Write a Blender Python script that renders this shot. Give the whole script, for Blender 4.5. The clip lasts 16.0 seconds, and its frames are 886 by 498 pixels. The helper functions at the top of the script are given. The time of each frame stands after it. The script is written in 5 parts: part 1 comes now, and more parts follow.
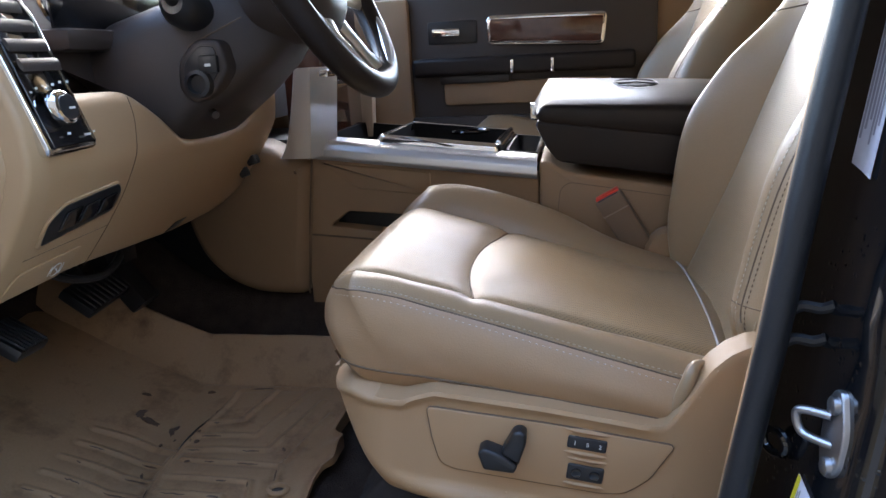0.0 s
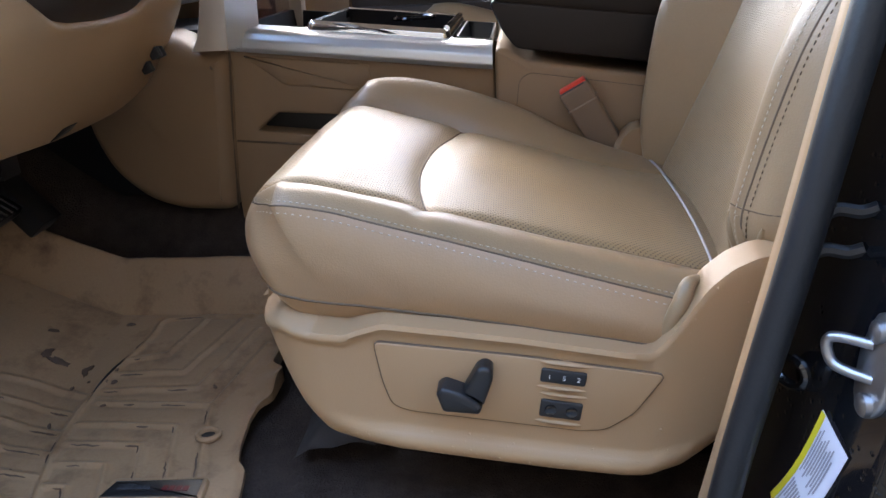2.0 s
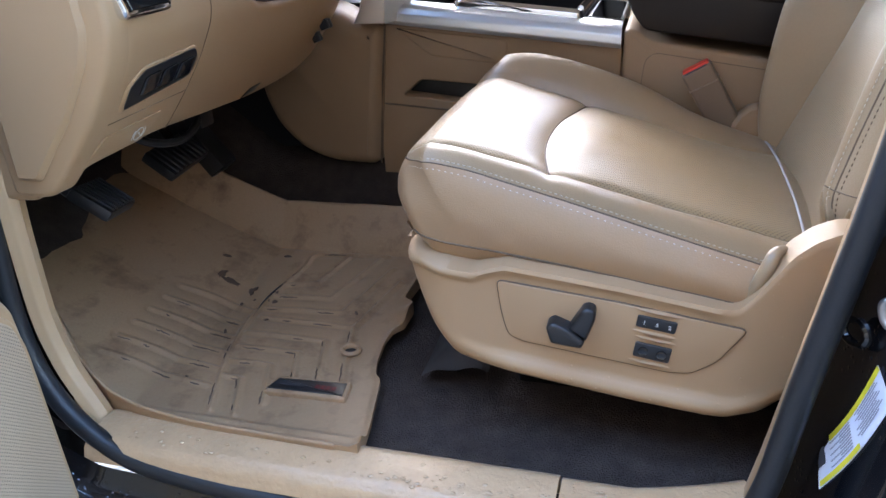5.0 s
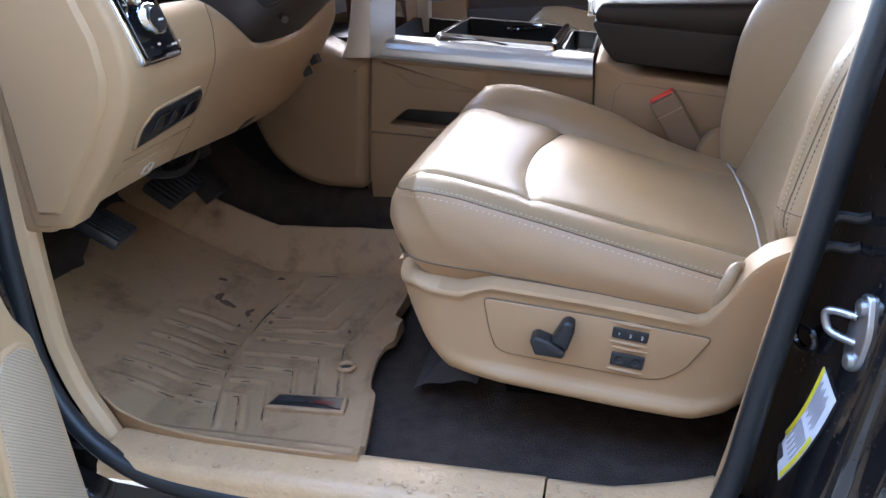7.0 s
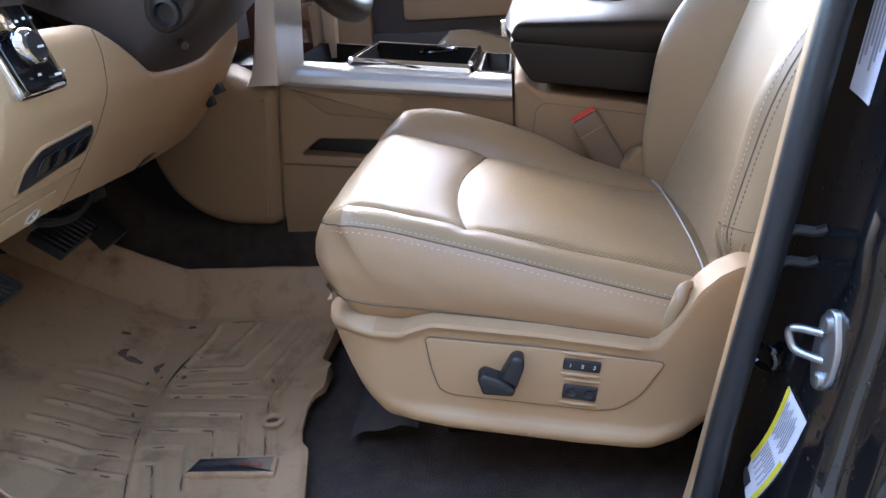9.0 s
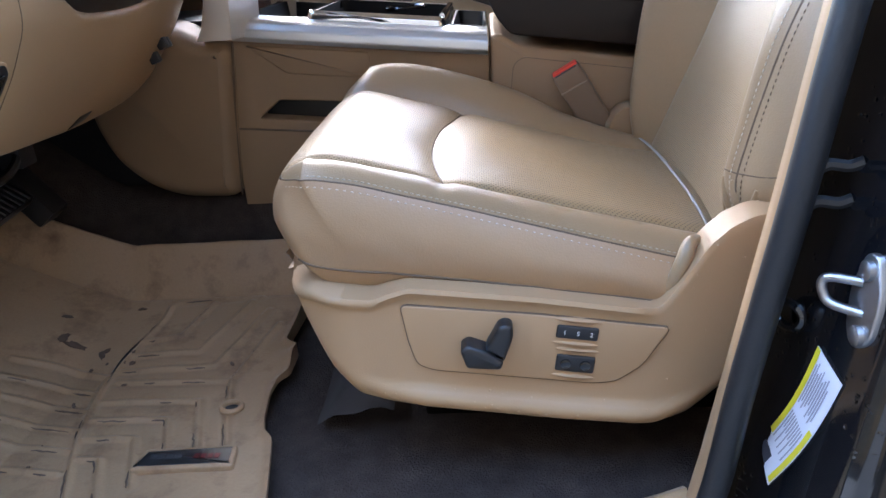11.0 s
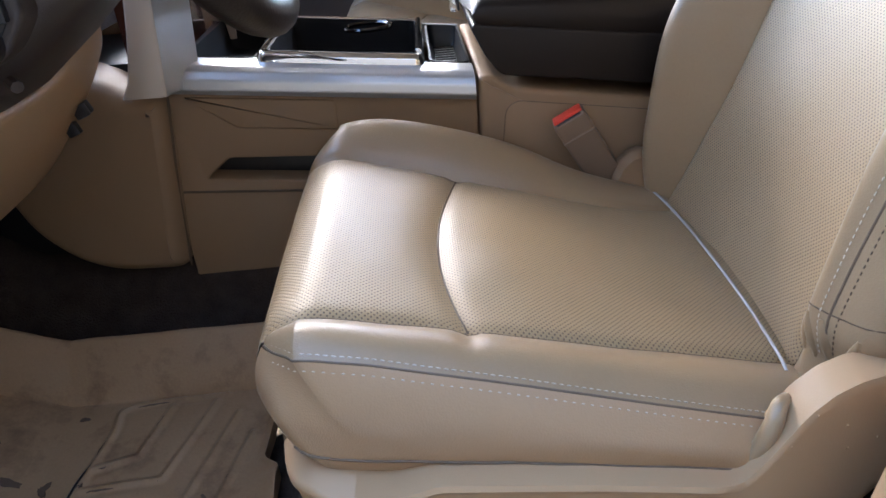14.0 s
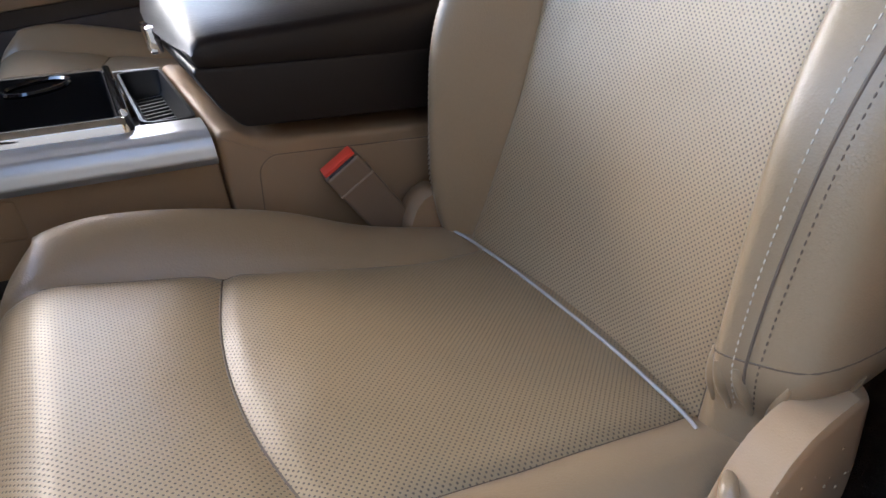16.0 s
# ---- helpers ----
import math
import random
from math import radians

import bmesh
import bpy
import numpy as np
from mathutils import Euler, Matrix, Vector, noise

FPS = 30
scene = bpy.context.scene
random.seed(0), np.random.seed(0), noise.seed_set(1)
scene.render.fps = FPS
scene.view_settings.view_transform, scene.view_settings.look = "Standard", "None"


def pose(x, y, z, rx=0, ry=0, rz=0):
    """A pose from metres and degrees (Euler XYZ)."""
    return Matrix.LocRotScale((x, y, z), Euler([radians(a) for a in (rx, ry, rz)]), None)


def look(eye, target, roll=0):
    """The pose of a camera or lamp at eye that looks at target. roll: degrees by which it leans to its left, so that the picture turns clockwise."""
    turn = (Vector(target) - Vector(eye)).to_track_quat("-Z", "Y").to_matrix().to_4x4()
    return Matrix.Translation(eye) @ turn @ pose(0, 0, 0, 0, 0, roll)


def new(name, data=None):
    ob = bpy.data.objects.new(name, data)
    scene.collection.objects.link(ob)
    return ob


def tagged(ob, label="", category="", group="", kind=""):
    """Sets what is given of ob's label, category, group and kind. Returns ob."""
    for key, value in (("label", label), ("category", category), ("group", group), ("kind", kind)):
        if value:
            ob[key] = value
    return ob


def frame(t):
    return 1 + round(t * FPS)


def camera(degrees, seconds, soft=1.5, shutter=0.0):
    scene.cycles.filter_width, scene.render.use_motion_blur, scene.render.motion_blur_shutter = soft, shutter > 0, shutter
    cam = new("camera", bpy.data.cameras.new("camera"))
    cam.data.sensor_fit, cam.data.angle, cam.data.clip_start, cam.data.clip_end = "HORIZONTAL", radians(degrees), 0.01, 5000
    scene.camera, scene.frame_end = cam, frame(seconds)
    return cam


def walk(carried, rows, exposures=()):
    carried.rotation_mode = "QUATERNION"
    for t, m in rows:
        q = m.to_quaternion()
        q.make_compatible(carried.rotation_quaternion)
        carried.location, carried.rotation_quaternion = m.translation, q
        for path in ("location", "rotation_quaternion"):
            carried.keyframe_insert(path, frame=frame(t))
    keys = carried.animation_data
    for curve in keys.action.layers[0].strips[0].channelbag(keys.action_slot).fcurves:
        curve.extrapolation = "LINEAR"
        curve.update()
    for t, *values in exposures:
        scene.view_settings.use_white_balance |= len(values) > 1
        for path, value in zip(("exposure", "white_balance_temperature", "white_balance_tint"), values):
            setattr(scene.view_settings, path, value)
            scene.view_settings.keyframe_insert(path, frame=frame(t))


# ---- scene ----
cam = camera(63.4, 16.0)
PATH = [
    (0, (0.181, -0.807, 0.654), (-0.179, 1.091, 0.136), -3.0),
    (0.5, (0.167, -0.811, 0.652), (-0.047, 1.082, 0.043), -3.2),
    (1, (0.161, -0.802, 0.665), (-0.047, 1.067, -0.015), -3.4),
    (1.5, (0.174, -0.755, 0.652), (-0.043, 1.098, -0.067), -3.4),
    (2, (0.156, -0.656, 0.608), (-0.065, 1.176, -0.163), -3.6),
    (2.5, (0.158, -0.666, 0.618), (-0.077, 1.146, -0.195), -3.8),
    (3, (0.107, -0.701, 0.626), (-0.207, 1.088, -0.21), -3.8),
    (3.2, (0.091, -0.713, 0.636), (-0.304, 1.059, -0.203), -3.7),
    (5.3, (0.182, -0.802, 0.655), (-0.349, 0.931, -0.189), -3.3),
    (5.5, (0.185, -0.793, 0.654), (-0.312, 0.95, -0.19), -3.4),
    (6, (0.163, -0.82, 0.675), (-0.293, 0.939, -0.16), -3.6),
    (6.5, (0.166, -0.86, 0.691), (-0.296, 0.904, -0.132), -3.6),
    (7, (0.176, -0.87, 0.694), (-0.3, 0.898, -0.109), -3.6),
    (7.5, (0.168, -0.883, 0.696), (-0.323, 0.89, -0.088), -3.5),
    (8, (0.152, -0.866, 0.688), (-0.354, 0.909, -0.083), -3.5),
    (8.5, (0.133, -0.842, 0.685), (-0.338, 0.946, -0.076), -3.6),
    (9, (0.128, -0.806, 0.679), (-0.099, 1.033, -0.074), -4.0),
    (9.5, (0.104, -0.769, 0.665), (-0.071, 1.073, -0.094), -4.2),
    (9.7, (0.111, -0.761, 0.654), (-0.051, 1.079, -0.114), -4.3),
    (11.8, (0.097, -0.62, 0.558), (-0.038, 1.202, -0.254), -4.1),
    (12, (0.092, -0.584, 0.546), (-0.036, 1.231, -0.282), -4.1),
    (12.5, (0.096, -0.574, 0.561), (0.018, 1.237, -0.284), -4.4),
    (13, (0.079, -0.586, 0.571), (0.048, 1.222, -0.283), -4.4),
    (13.5, (0.058, -0.566, 0.581), (0.026, 1.228, -0.303), -4.4),
    (14, (0.027, -0.473, 0.738), (0.046, 1.286, -0.213), -5.1),
    (14.5, (-0.048, -0.363, 0.754), (0.198, 1.376, -0.203), -5.7),
    (15, (-0.083, -0.269, 0.735), (0.301, 1.435, -0.24), -6.5),
    (15.5, (-0.042, -0.236, 0.715), (0.529, 1.404, -0.277), -6.8),
    (16, (0.004, -0.235, 0.718), (0.727, 1.344, -0.274), -6.9),
]
walk(cam, [(t, look(eye, target, roll)) for t, eye, target, roll in PATH], [(0.0, 2.46, 6250, 10), (1.5, 2.70, 6400, 10), (3.0, 3.00, 6350, 10), (5.5, 3.12, 6050, 10), (9.5, 3.04, 6050, 10), (13.5, 3.10, 6000, 10), (14.5, 2.48, 6150, 10), (16.0, 2.46, 6200, 10)])

# ---- world, sun, exposure ----
world = bpy.data.worlds.new("sky")
scene.world = world
world.use_nodes = True
wn = world.node_tree.nodes
sky = wn.new("ShaderNodeTexSky")
sky.sky_type, sky.sun_disc = "NISHITA", False
SUN_EL, SUN_AZ = 35.0, 70.0     # height, and turn from the nose of the truck towards its passenger side
sky.sun_elevation = radians(SUN_EL)
sun_dir = Vector((-math.cos(radians(SUN_AZ)) * math.cos(radians(SUN_EL)), math.sin(radians(SUN_AZ)) * math.cos(radians(SUN_EL)), math.sin(radians(SUN_EL))))
sky.sun_rotation = math.atan2(sun_dir.x, sun_dir.y)
sky.air_density, sky.dust_density = 1.0, 1.3
world.node_tree.links.new(sky.outputs[0], wn["Background"].inputs[0])
wn["Background"].inputs[1].default_value = 0.40
sun = new("sun", bpy.data.lights.new("sun", "SUN"))
sun.data.energy, sun.data.angle, sun.data.color = 0.42, radians(26.0), (1.0, 0.985, 0.95)
sun.matrix_basis = look(sun_dir * 20, (0, 0, 0))


# ---- materials ----
def material(name, rgb, rough=0.5, metal=0.0, vary=0.12, scale=6.0, grain=400.0, bump=0.1, coat=0.0, spec=0.5, stain=None, sheen=0.0, deep=0.001):
    """A surface with large patches, fine grain and fine relief, all in metres of the object."""
    m = bpy.data.materials.new(name)
    m.use_nodes = True
    nt = m.node_tree
    n, l = nt.nodes, nt.links
    b = n["Principled BSDF"]
    co = n.new("ShaderNodeTexCoord")
    big = n.new("ShaderNodeTexNoise")
    big.inputs["Scale"].default_value, big.inputs["Detail"].default_value = scale, 5
    fine = n.new("ShaderNodeTexNoise")
    fine.inputs["Scale"].default_value, fine.inputs["Detail"].default_value = grain, 3
    l.new(co.outputs["Object"], big.inputs["Vector"])
    l.new(co.outputs["Object"], fine.inputs["Vector"])
    mix = n.new("ShaderNodeMix")
    mix.data_type = "RGBA"
    mix.inputs[6].default_value = (*[c * (1 - vary) for c in rgb], 1)
    mix.inputs[7].default_value = (*[min(1, c * (1 + vary)) for c in rgb], 1)
    add = n.new("ShaderNodeMath")
    add.operation = "MULTIPLY_ADD"
    add.inputs[1].default_value, add.inputs[2].default_value = 0.35, 0.0
    l.new(fine.outputs[0], add.inputs[0])
    add2 = n.new("ShaderNodeMath")
    add2.operation = "MULTIPLY_ADD"
    add2.inputs[1].default_value = 0.65
    l.new(big.outputs[0], add2.inputs[0])
    l.new(add.outputs[0], add2.inputs[2])
    l.new(add2.outputs[0], mix.inputs[0])
    colour = mix.outputs[2]
    if stain:
        srgb, sscale, lo, hi = stain
        sn = n.new("ShaderNodeTexNoise")
        sn.inputs["Scale"].default_value, sn.inputs["Detail"].default_value, sn.inputs["Roughness"].default_value = sscale, 7, 0.62
        l.new(co.outputs["Object"], sn.inputs["Vector"])
        ramp = n.new("ShaderNodeMapRange")
        ramp.inputs[1].default_value, ramp.inputs[2].default_value = lo, hi
        l.new(sn.outputs[0], ramp.inputs[0])
        sm = n.new("ShaderNodeMix")
        sm.data_type = "RGBA"
        l.new(ramp.outputs[0], sm.inputs[0])
        l.new(colour, sm.inputs[6])
        sm.inputs[7].default_value = (*srgb, 1)
        colour = sm.outputs[2]
    l.new(colour, b.inputs["Base Color"])
    rr = n.new("ShaderNodeMapRange")
    rr.inputs[3].default_value, rr.inputs[4].default_value = max(0.02, rough * 0.85), min(1, rough * 1.15)
    l.new(big.outputs[0], rr.inputs[0])
    l.new(rr.outputs[0], b.inputs["Roughness"])
    b.inputs["Metallic"].default_value = metal
    b.inputs["Specular IOR Level"].default_value = spec
    b.inputs["Coat Weight"].default_value = coat
    b.inputs["Coat Roughness"].default_value = 0.04
    b.inputs["Sheen Weight"].default_value = sheen
    if bump:
        bp = n.new("ShaderNodeBump")
        bp.inputs["Strength"].default_value, bp.inputs["Distance"].default_value = bump, deep
        l.new(fine.outputs[0], bp.inputs["Height"])
        l.new(bp.outputs[0], b.inputs["Normal"])
    return m


def leather(name, rgb, rough=0.33, holes=0.0, plane="XY"):
    """Worn automotive leather: pebbled grain, and with holes a staggered grid of punched dots."""
    m = material(name, rgb, rough, vary=0.12, scale=9.0, grain=260.0, bump=0.0, spec=0.65)
    nt = m.node_tree
    n, l = nt.nodes, nt.links
    b = n["Principled BSDF"]
    co = n.new("ShaderNodeTexCoord")
    cell = n.new("ShaderNodeTexVoronoi")
    cell.inputs["Scale"].default_value = 520.0
    l.new(co.outputs["Object"], cell.inputs["Vector"])
    crease = n.new("ShaderNodeTexNoise")
    crease.inputs["Scale"].default_value, crease.inputs["Detail"].default_value = 38.0, 6
    l.new(co.outputs["Object"], crease.inputs["Vector"])
    ad = n.new("ShaderNodeMath")
    ad.operation = "MULTIPLY_ADD"
    ad.inputs[1].default_value = 1.6
    l.new(crease.outputs[0], ad.inputs[0])
    l.new(cell.outputs["Distance"], ad.inputs[2])
    bp = n.new("ShaderNodeBump")
    bp.inputs["Strength"].default_value, bp.inputs["Distance"].default_value = 0.16, 0.0012
    l.new(ad.outputs[0], bp.inputs["Height"])
    out = bp.outputs[0]
    if holes:
        uv = n.new("ShaderNodeSeparateXYZ")
        l.new(co.outputs["Object"], uv.inputs[0])

        def math_node(op, a, bb=None):
            q = n.new("ShaderNodeMath")
            q.operation = op
            for k, v in enumerate((a, bb)):
                if v is None:
                    continue
                if isinstance(v, (int, float)):
                    q.inputs[k].default_value = v
                else:
                    l.new(v, q.inputs[k])
            return q.outputs[0]
        a, c = (uv.outputs["X"], uv.outputs["Y"]) if plane == "XY" else (uv.outputs["Z"], uv.outputs["Y"])
        u = math_node("MULTIPLY", a, 1.0 / holes)
        v = math_node("MULTIPLY", c, 1.0 / holes)
        p = math_node("SINE", math_node("MULTIPLY", math_node("ADD", u, v), math.pi))
        q = math_node("SINE", math_node("MULTIPLY", math_node("SUBTRACT", u, v), math.pi))
        dots = math_node("MULTIPLY", math_node("MULTIPLY", p, p), math_node("MULTIPLY", q, q))
        mask = n.new("ShaderNodeMapRange")
        mask.inputs[1].default_value, mask.inputs[2].default_value = 0.48, 0.72
        l.new(dots, mask.inputs[0])
        dark = n.new("ShaderNodeMix")
        dark.data_type = "RGBA"
        old = b.inputs["Base Color"].links[0].from_socket
        l.new(mask.outputs[0], dark.inputs[0])
        l.new(old, dark.inputs[6])
        dark.inputs[7].default_value = (*[k * 0.30 for k in rgb], 1)
        l.new(dark.outputs[2], b.inputs["Base Color"])
        b2 = n.new("ShaderNodeBump")
        b2.invert = True
        b2.inputs["Strength"].default_value, b2.inputs["Distance"].default_value = 0.9, 0.0015
        l.new(mask.outputs[0], b2.inputs["Height"])
        l.new(out, b2.inputs["Normal"])
        out = b2.outputs[0]
    l.new(out, b.inputs["Normal"])
    return m


def wet_paint(name, rgb):
    """Gloss black paint with rain drops standing on it."""
    m = material(name, rgb, 0.12, vary=0.1, scale=4, grain=30, bump=0, coat=1.0)
    nt = m.node_tree
    n, l = nt.nodes, nt.links
    b = n["Principled BSDF"]
    co = n.new("ShaderNodeTexCoord")
    v = n.new("ShaderNodeTexVoronoi")
    v.inputs["Scale"].default_value = 120.0
    l.new(co.outputs["Object"], v.inputs["Vector"])
    r = n.new("ShaderNodeMapRange")
    r.inputs[1].default_value, r.inputs[2].default_value, r.inputs[3].default_value, r.inputs[4].default_value = 0.05, 0.30, 1.0, 0.0
    l.new(v.outputs["Distance"], r.inputs[0])
    w = n.new("ShaderNodeTexNoise")
    w.inputs["Scale"].default_value = 14.0
    l.new(co.outputs["Object"], w.inputs["Vector"])
    k = n.new("ShaderNodeMapRange")
    k.inputs[1].default_value, k.inputs[2].default_value = 0.5, 0.62
    l.new(w.outputs[0], k.inputs[0])
    mu = n.new("ShaderNodeMath")
    mu.operation = "MULTIPLY"
    l.new(r.outputs[0], mu.inputs[0])
    l.new(k.outputs[0], mu.inputs[1])
    bp = n.new("ShaderNodeBump")
    bp.inputs["Strength"].default_value, bp.inputs["Distance"].default_value = 0.5, 0.002
    l.new(mu.outputs[0], bp.inputs["Height"])
    l.new(bp.outputs[0], b.inputs["Normal"])
    l.new(bp.outputs[0], b.inputs["Coat Normal"])
    return m


TAN = (0.390, 0.248, 0.130)
LEATHER = leather("leather", (0.288, 0.194, 0.105), 0.38)
PERF = leather("perforated_leather", (0.345, 0.236, 0.122), 0.44, holes=0.0056)
PERF_BACK = leather("perforated_leather_back", (0.328, 0.224, 0.119), 0.42, holes=0.0056, plane="ZY")
THREAD = material("thread", (0.50, 0.42, 0.32), 0.7, bump=0)
SEAM = material("seam_thread", (0.13, 0.09, 0.058), 0.8, bump=0)
LEATHERSIDE = leather("side_leather", (0.348, 0.218, 0.115), 0.42)
PIPING = material("piping", (0.42, 0.39, 0.36), 0.6, bump=0.1)
TANPL = material("tan_plastic", TAN, 0.48, vary=0.06, scale=5, grain=700, bump=0.22)
# TANPL's plastic in a darker tan: the cabin's shade put into the colour
TANSHADE = material("tan_plastic_shaded", (0.285, 0.182, 0.100), 0.55, vary=0.06, scale=5, grain=700, bump=0.25)
BROWN = material("dark_brown_plastic", (0.040, 0.030, 0.025), 0.5, vary=0.1, scale=5, grain=600, bump=0.25)
LIDLEATHER = material("dark_brown_leather", (0.015, 0.011, 0.010), 0.40, vary=0.12, scale=7, grain=330, bump=0.3, spec=0.3)
BLACKPL = material("black_plastic", (0.016, 0.016, 0.017), 0.35, vary=0.15, grain=500, bump=0.12)
GLOSSBLK = material("gloss_black", (0.008, 0.008, 0.009), 0.12, vary=0.1, bump=0, coat=0.6)
PAINT = wet_paint("wet_black_paint", (0.006, 0.006, 0.007))
RUBBER = material("weatherstrip_rubber", (0.014, 0.015, 0.017), 0.45, vary=0.25, scale=18, grain=300, bump=0.3)
SILVER = material("satin_silver_paint", (0.62, 0.62, 0.62), 0.33, metal=0.75, vary=0.03, grain=900, bump=0.05)
SILVERSIDE = material("champagne_paint", (0.55, 0.47, 0.38), 0.4, metal=0.3, vary=0.03, grain=900, bump=0.05)
CHROME = material("chrome", (0.80, 0.80, 0.80), 0.07, metal=1.0, vary=0.03, bump=0)
ZINC = material("zinc_steel", (0.40, 0.40, 0.41), 0.38, metal=1.0, vary=0.15, scale=40, grain=300, bump=0.15)
CARPET = material("dark_carpet", (0.064, 0.049, 0.042), 0.95, vary=0.8, scale=34, grain=380, bump=1.0, spec=0.05, deep=0.007)
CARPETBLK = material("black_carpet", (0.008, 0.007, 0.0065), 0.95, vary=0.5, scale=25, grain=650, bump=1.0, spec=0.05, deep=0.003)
MATRUB = material("tan_rubber_mat", (0.335, 0.206, 0.108), 0.55, vary=0.28, scale=5, grain=240, bump=0.5, stain=((0.15, 0.080, 0.040), 14.0, 0.52, 0.74))
WOOD = material("dark_wood_trim", (0.075, 0.026, 0.016), 0.12, vary=0.5, scale=24, grain=90, bump=0, coat=0.8)
BINBLK = material("bin_rubber", (0.007, 0.007, 0.008), 0.75, vary=0.2, bump=0.2, spec=0.2)
RED = material("red_button", (0.75, 0.06, 0.03), 0.4, vary=0.05, bump=0)
WHITE = material("white_label", (0.72, 0.70, 0.74), 0.5, vary=0.05, bump=0)
YELLOW = material("yellow_label", (0.75, 0.62, 0.03), 0.5, vary=0.05, bump=0)
INK = material("ink", (0.05, 0.05, 0.06), 0.6, vary=0.05, bump=0)
MARK = material("white_marking", (0.75, 0.74, 0.70), 0.5, vary=0.05, bump=0)
HEADLINER = material("headliner_cloth", (0.45, 0.38, 0.30), 0.9, vary=0.08, grain=700, bump=0.5)
BELT = material("tan_webbing", (0.22, 0.16, 0.11), 0.75, vary=0.1, grain=900, bump=0.6)
ASPHALT = material("wet_asphalt", (0.115, 0.113, 0.110), 0.7, vary=0.25, scale=1.3, grain=60, bump=0.4, stain=((0.05, 0.049, 0.047), 0.8, 0.5, 0.65))


# ---- mesh helpers ----
def link(name, bm, mat, parent=None, label="", base=None, crease=38):
    bmesh.ops.recalc_face_normals(bm, faces=bm.faces[:])
    for f in bm.faces:
        f.smooth = True
    lim = radians(crease)
    for e in bm.edges:
        e.smooth = len(e.link_faces) == 2 and e.calc_face_angle(0.0) < lim
    me = bpy.data.meshes.new(name)
    bm.to_mesh(me)
    bm.free()
    me.materials.append(mat)
    ob = new(name, me)
    if parent is not None:
        ob.parent = parent
        home = base if base is not None else parent.get("home")
        if home is not None:
            ob.matrix_parent_inverse = Matrix.Translation(Vector(home)).inverted()
    if label:
        ob["label"] = label
    return ob


part = link


def thing(name, at, label, category, group="", kind=""):
    ob = new(name)
    ob.empty_display_size = 0.05
    ob.location = at
    ob["home"] = list(at)
    return tagged(ob, label, category, group, kind)


def solo(name, bm, mat, label, category, group="", kind=""):
    return tagged(link(name, bm, mat), label, category, group, kind)


def I(x, xs, ys, d=0.0):
    if d:
        return (I(x - d, xs, ys) + I(x - d / 2, xs, ys) + I(x, xs, ys) + I(x + d / 2, xs, ys) + I(x + d, xs, ys)) / 5
    if x <= xs[0]:
        return ys[0]
    for k in range(1, len(xs)):
        if x < xs[k]:
            return ys[k - 1] + (ys[k] - ys[k - 1]) * (x - xs[k - 1]) / (xs[k] - xs[k - 1])
    return ys[-1]


def sheet(nu, nv, f, close_u=False, close_v=False, bm=None):
    """A surface from f(u, v), u and v from 0 to 1."""
    bm = bm or bmesh.new()
    vs = [[bm.verts.new(f(i / nu, j / nv)) for j in range(nv + (not close_v))] for i in range(nu + (not close_u))]
    a, b = len(vs), len(vs[0])
    for i in range(nu):
        for j in range(nv):
            q = [vs[i][j], vs[(i + 1) % a][j], vs[(i + 1) % a][(j + 1) % b], vs[i][(j + 1) % b]]
            bm.faces.new(q)
    return bm


def loft(rings, cap=True, bm=None):
    """Closed rings of equally many points, joined one to the next."""
    bm = bm or bmesh.new()
    vs = [[bm.verts.new(p) for p in r] for r in rings]
    n = len(vs[0])
    for a, b in zip(vs, vs[1:]):
        for k in range(n):
            bm.faces.new((a[k], a[(k + 1) % n], b[(k + 1) % n], b[k]))
    if cap:
        bm.faces.new(vs[0])
        bm.faces.new(vs[-1])
    return bm


def fine(path, closed=False, n=6):
    """Catmull-Rom curve through the points."""
    p = [Vector(q) for q in path]
    out = []
    m = len(p)
    for i in range(m if closed else m - 1):
        a, b, c, d = (p[(i + k) % m] if closed else p[min(max(i + k, 0), m - 1)] for k in (-1, 0, 1, 2))
        for k in range(n):
            t = k / n
            out.append(0.5 * ((2 * b) + (c - a) * t + (2 * a - 5 * b + 4 * c - d) * t * t + (3 * b - a - 3 * c + d) * t ** 3))
    if not closed:
        out.append(p[-1])
    return out


def tube(path, r, sides=8, closed=False, flat=1.0, bm=None, up=None):
    """A round or flattened bar along a path; r may be a number or one a point."""
    p = [Vector(q) for q in path]
    n = len(p)
    rings = []
    side = None
    for i in range(n):
        a, b = (p[(i - 1) % n], p[(i + 1) % n]) if closed else (p[max(i - 1, 0)], p[min(i + 1, n - 1)])
        d = (b - a).normalized()
        if up is not None:
            side = d.cross(Vector(up)).normalized()
        elif side is None:
            side = d.orthogonal().normalized()
        else:
            side = (side - d * side.dot(d)).normalized()
        w = d.cross(side)
        rr = r[i] if isinstance(r, (list, tuple)) else r
        rings.append([p[i] + side * rr * math.cos(2 * math.pi * k / sides) + w * rr * flat * math.sin(2 * math.pi * k / sides) for k in range(sides)])
    if closed:
        bm = bm or bmesh.new()
        vs = [[bm.verts.new(q) for q in r_] for r_ in rings]
        for i in range(n):
            a, b = vs[i], vs[(i + 1) % n]
            for k in range(sides):
                bm.faces.new((a[k], a[(k + 1) % sides], b[(k + 1) % sides], b[k]))
        return bm
    return loft(rings, bm=bm)


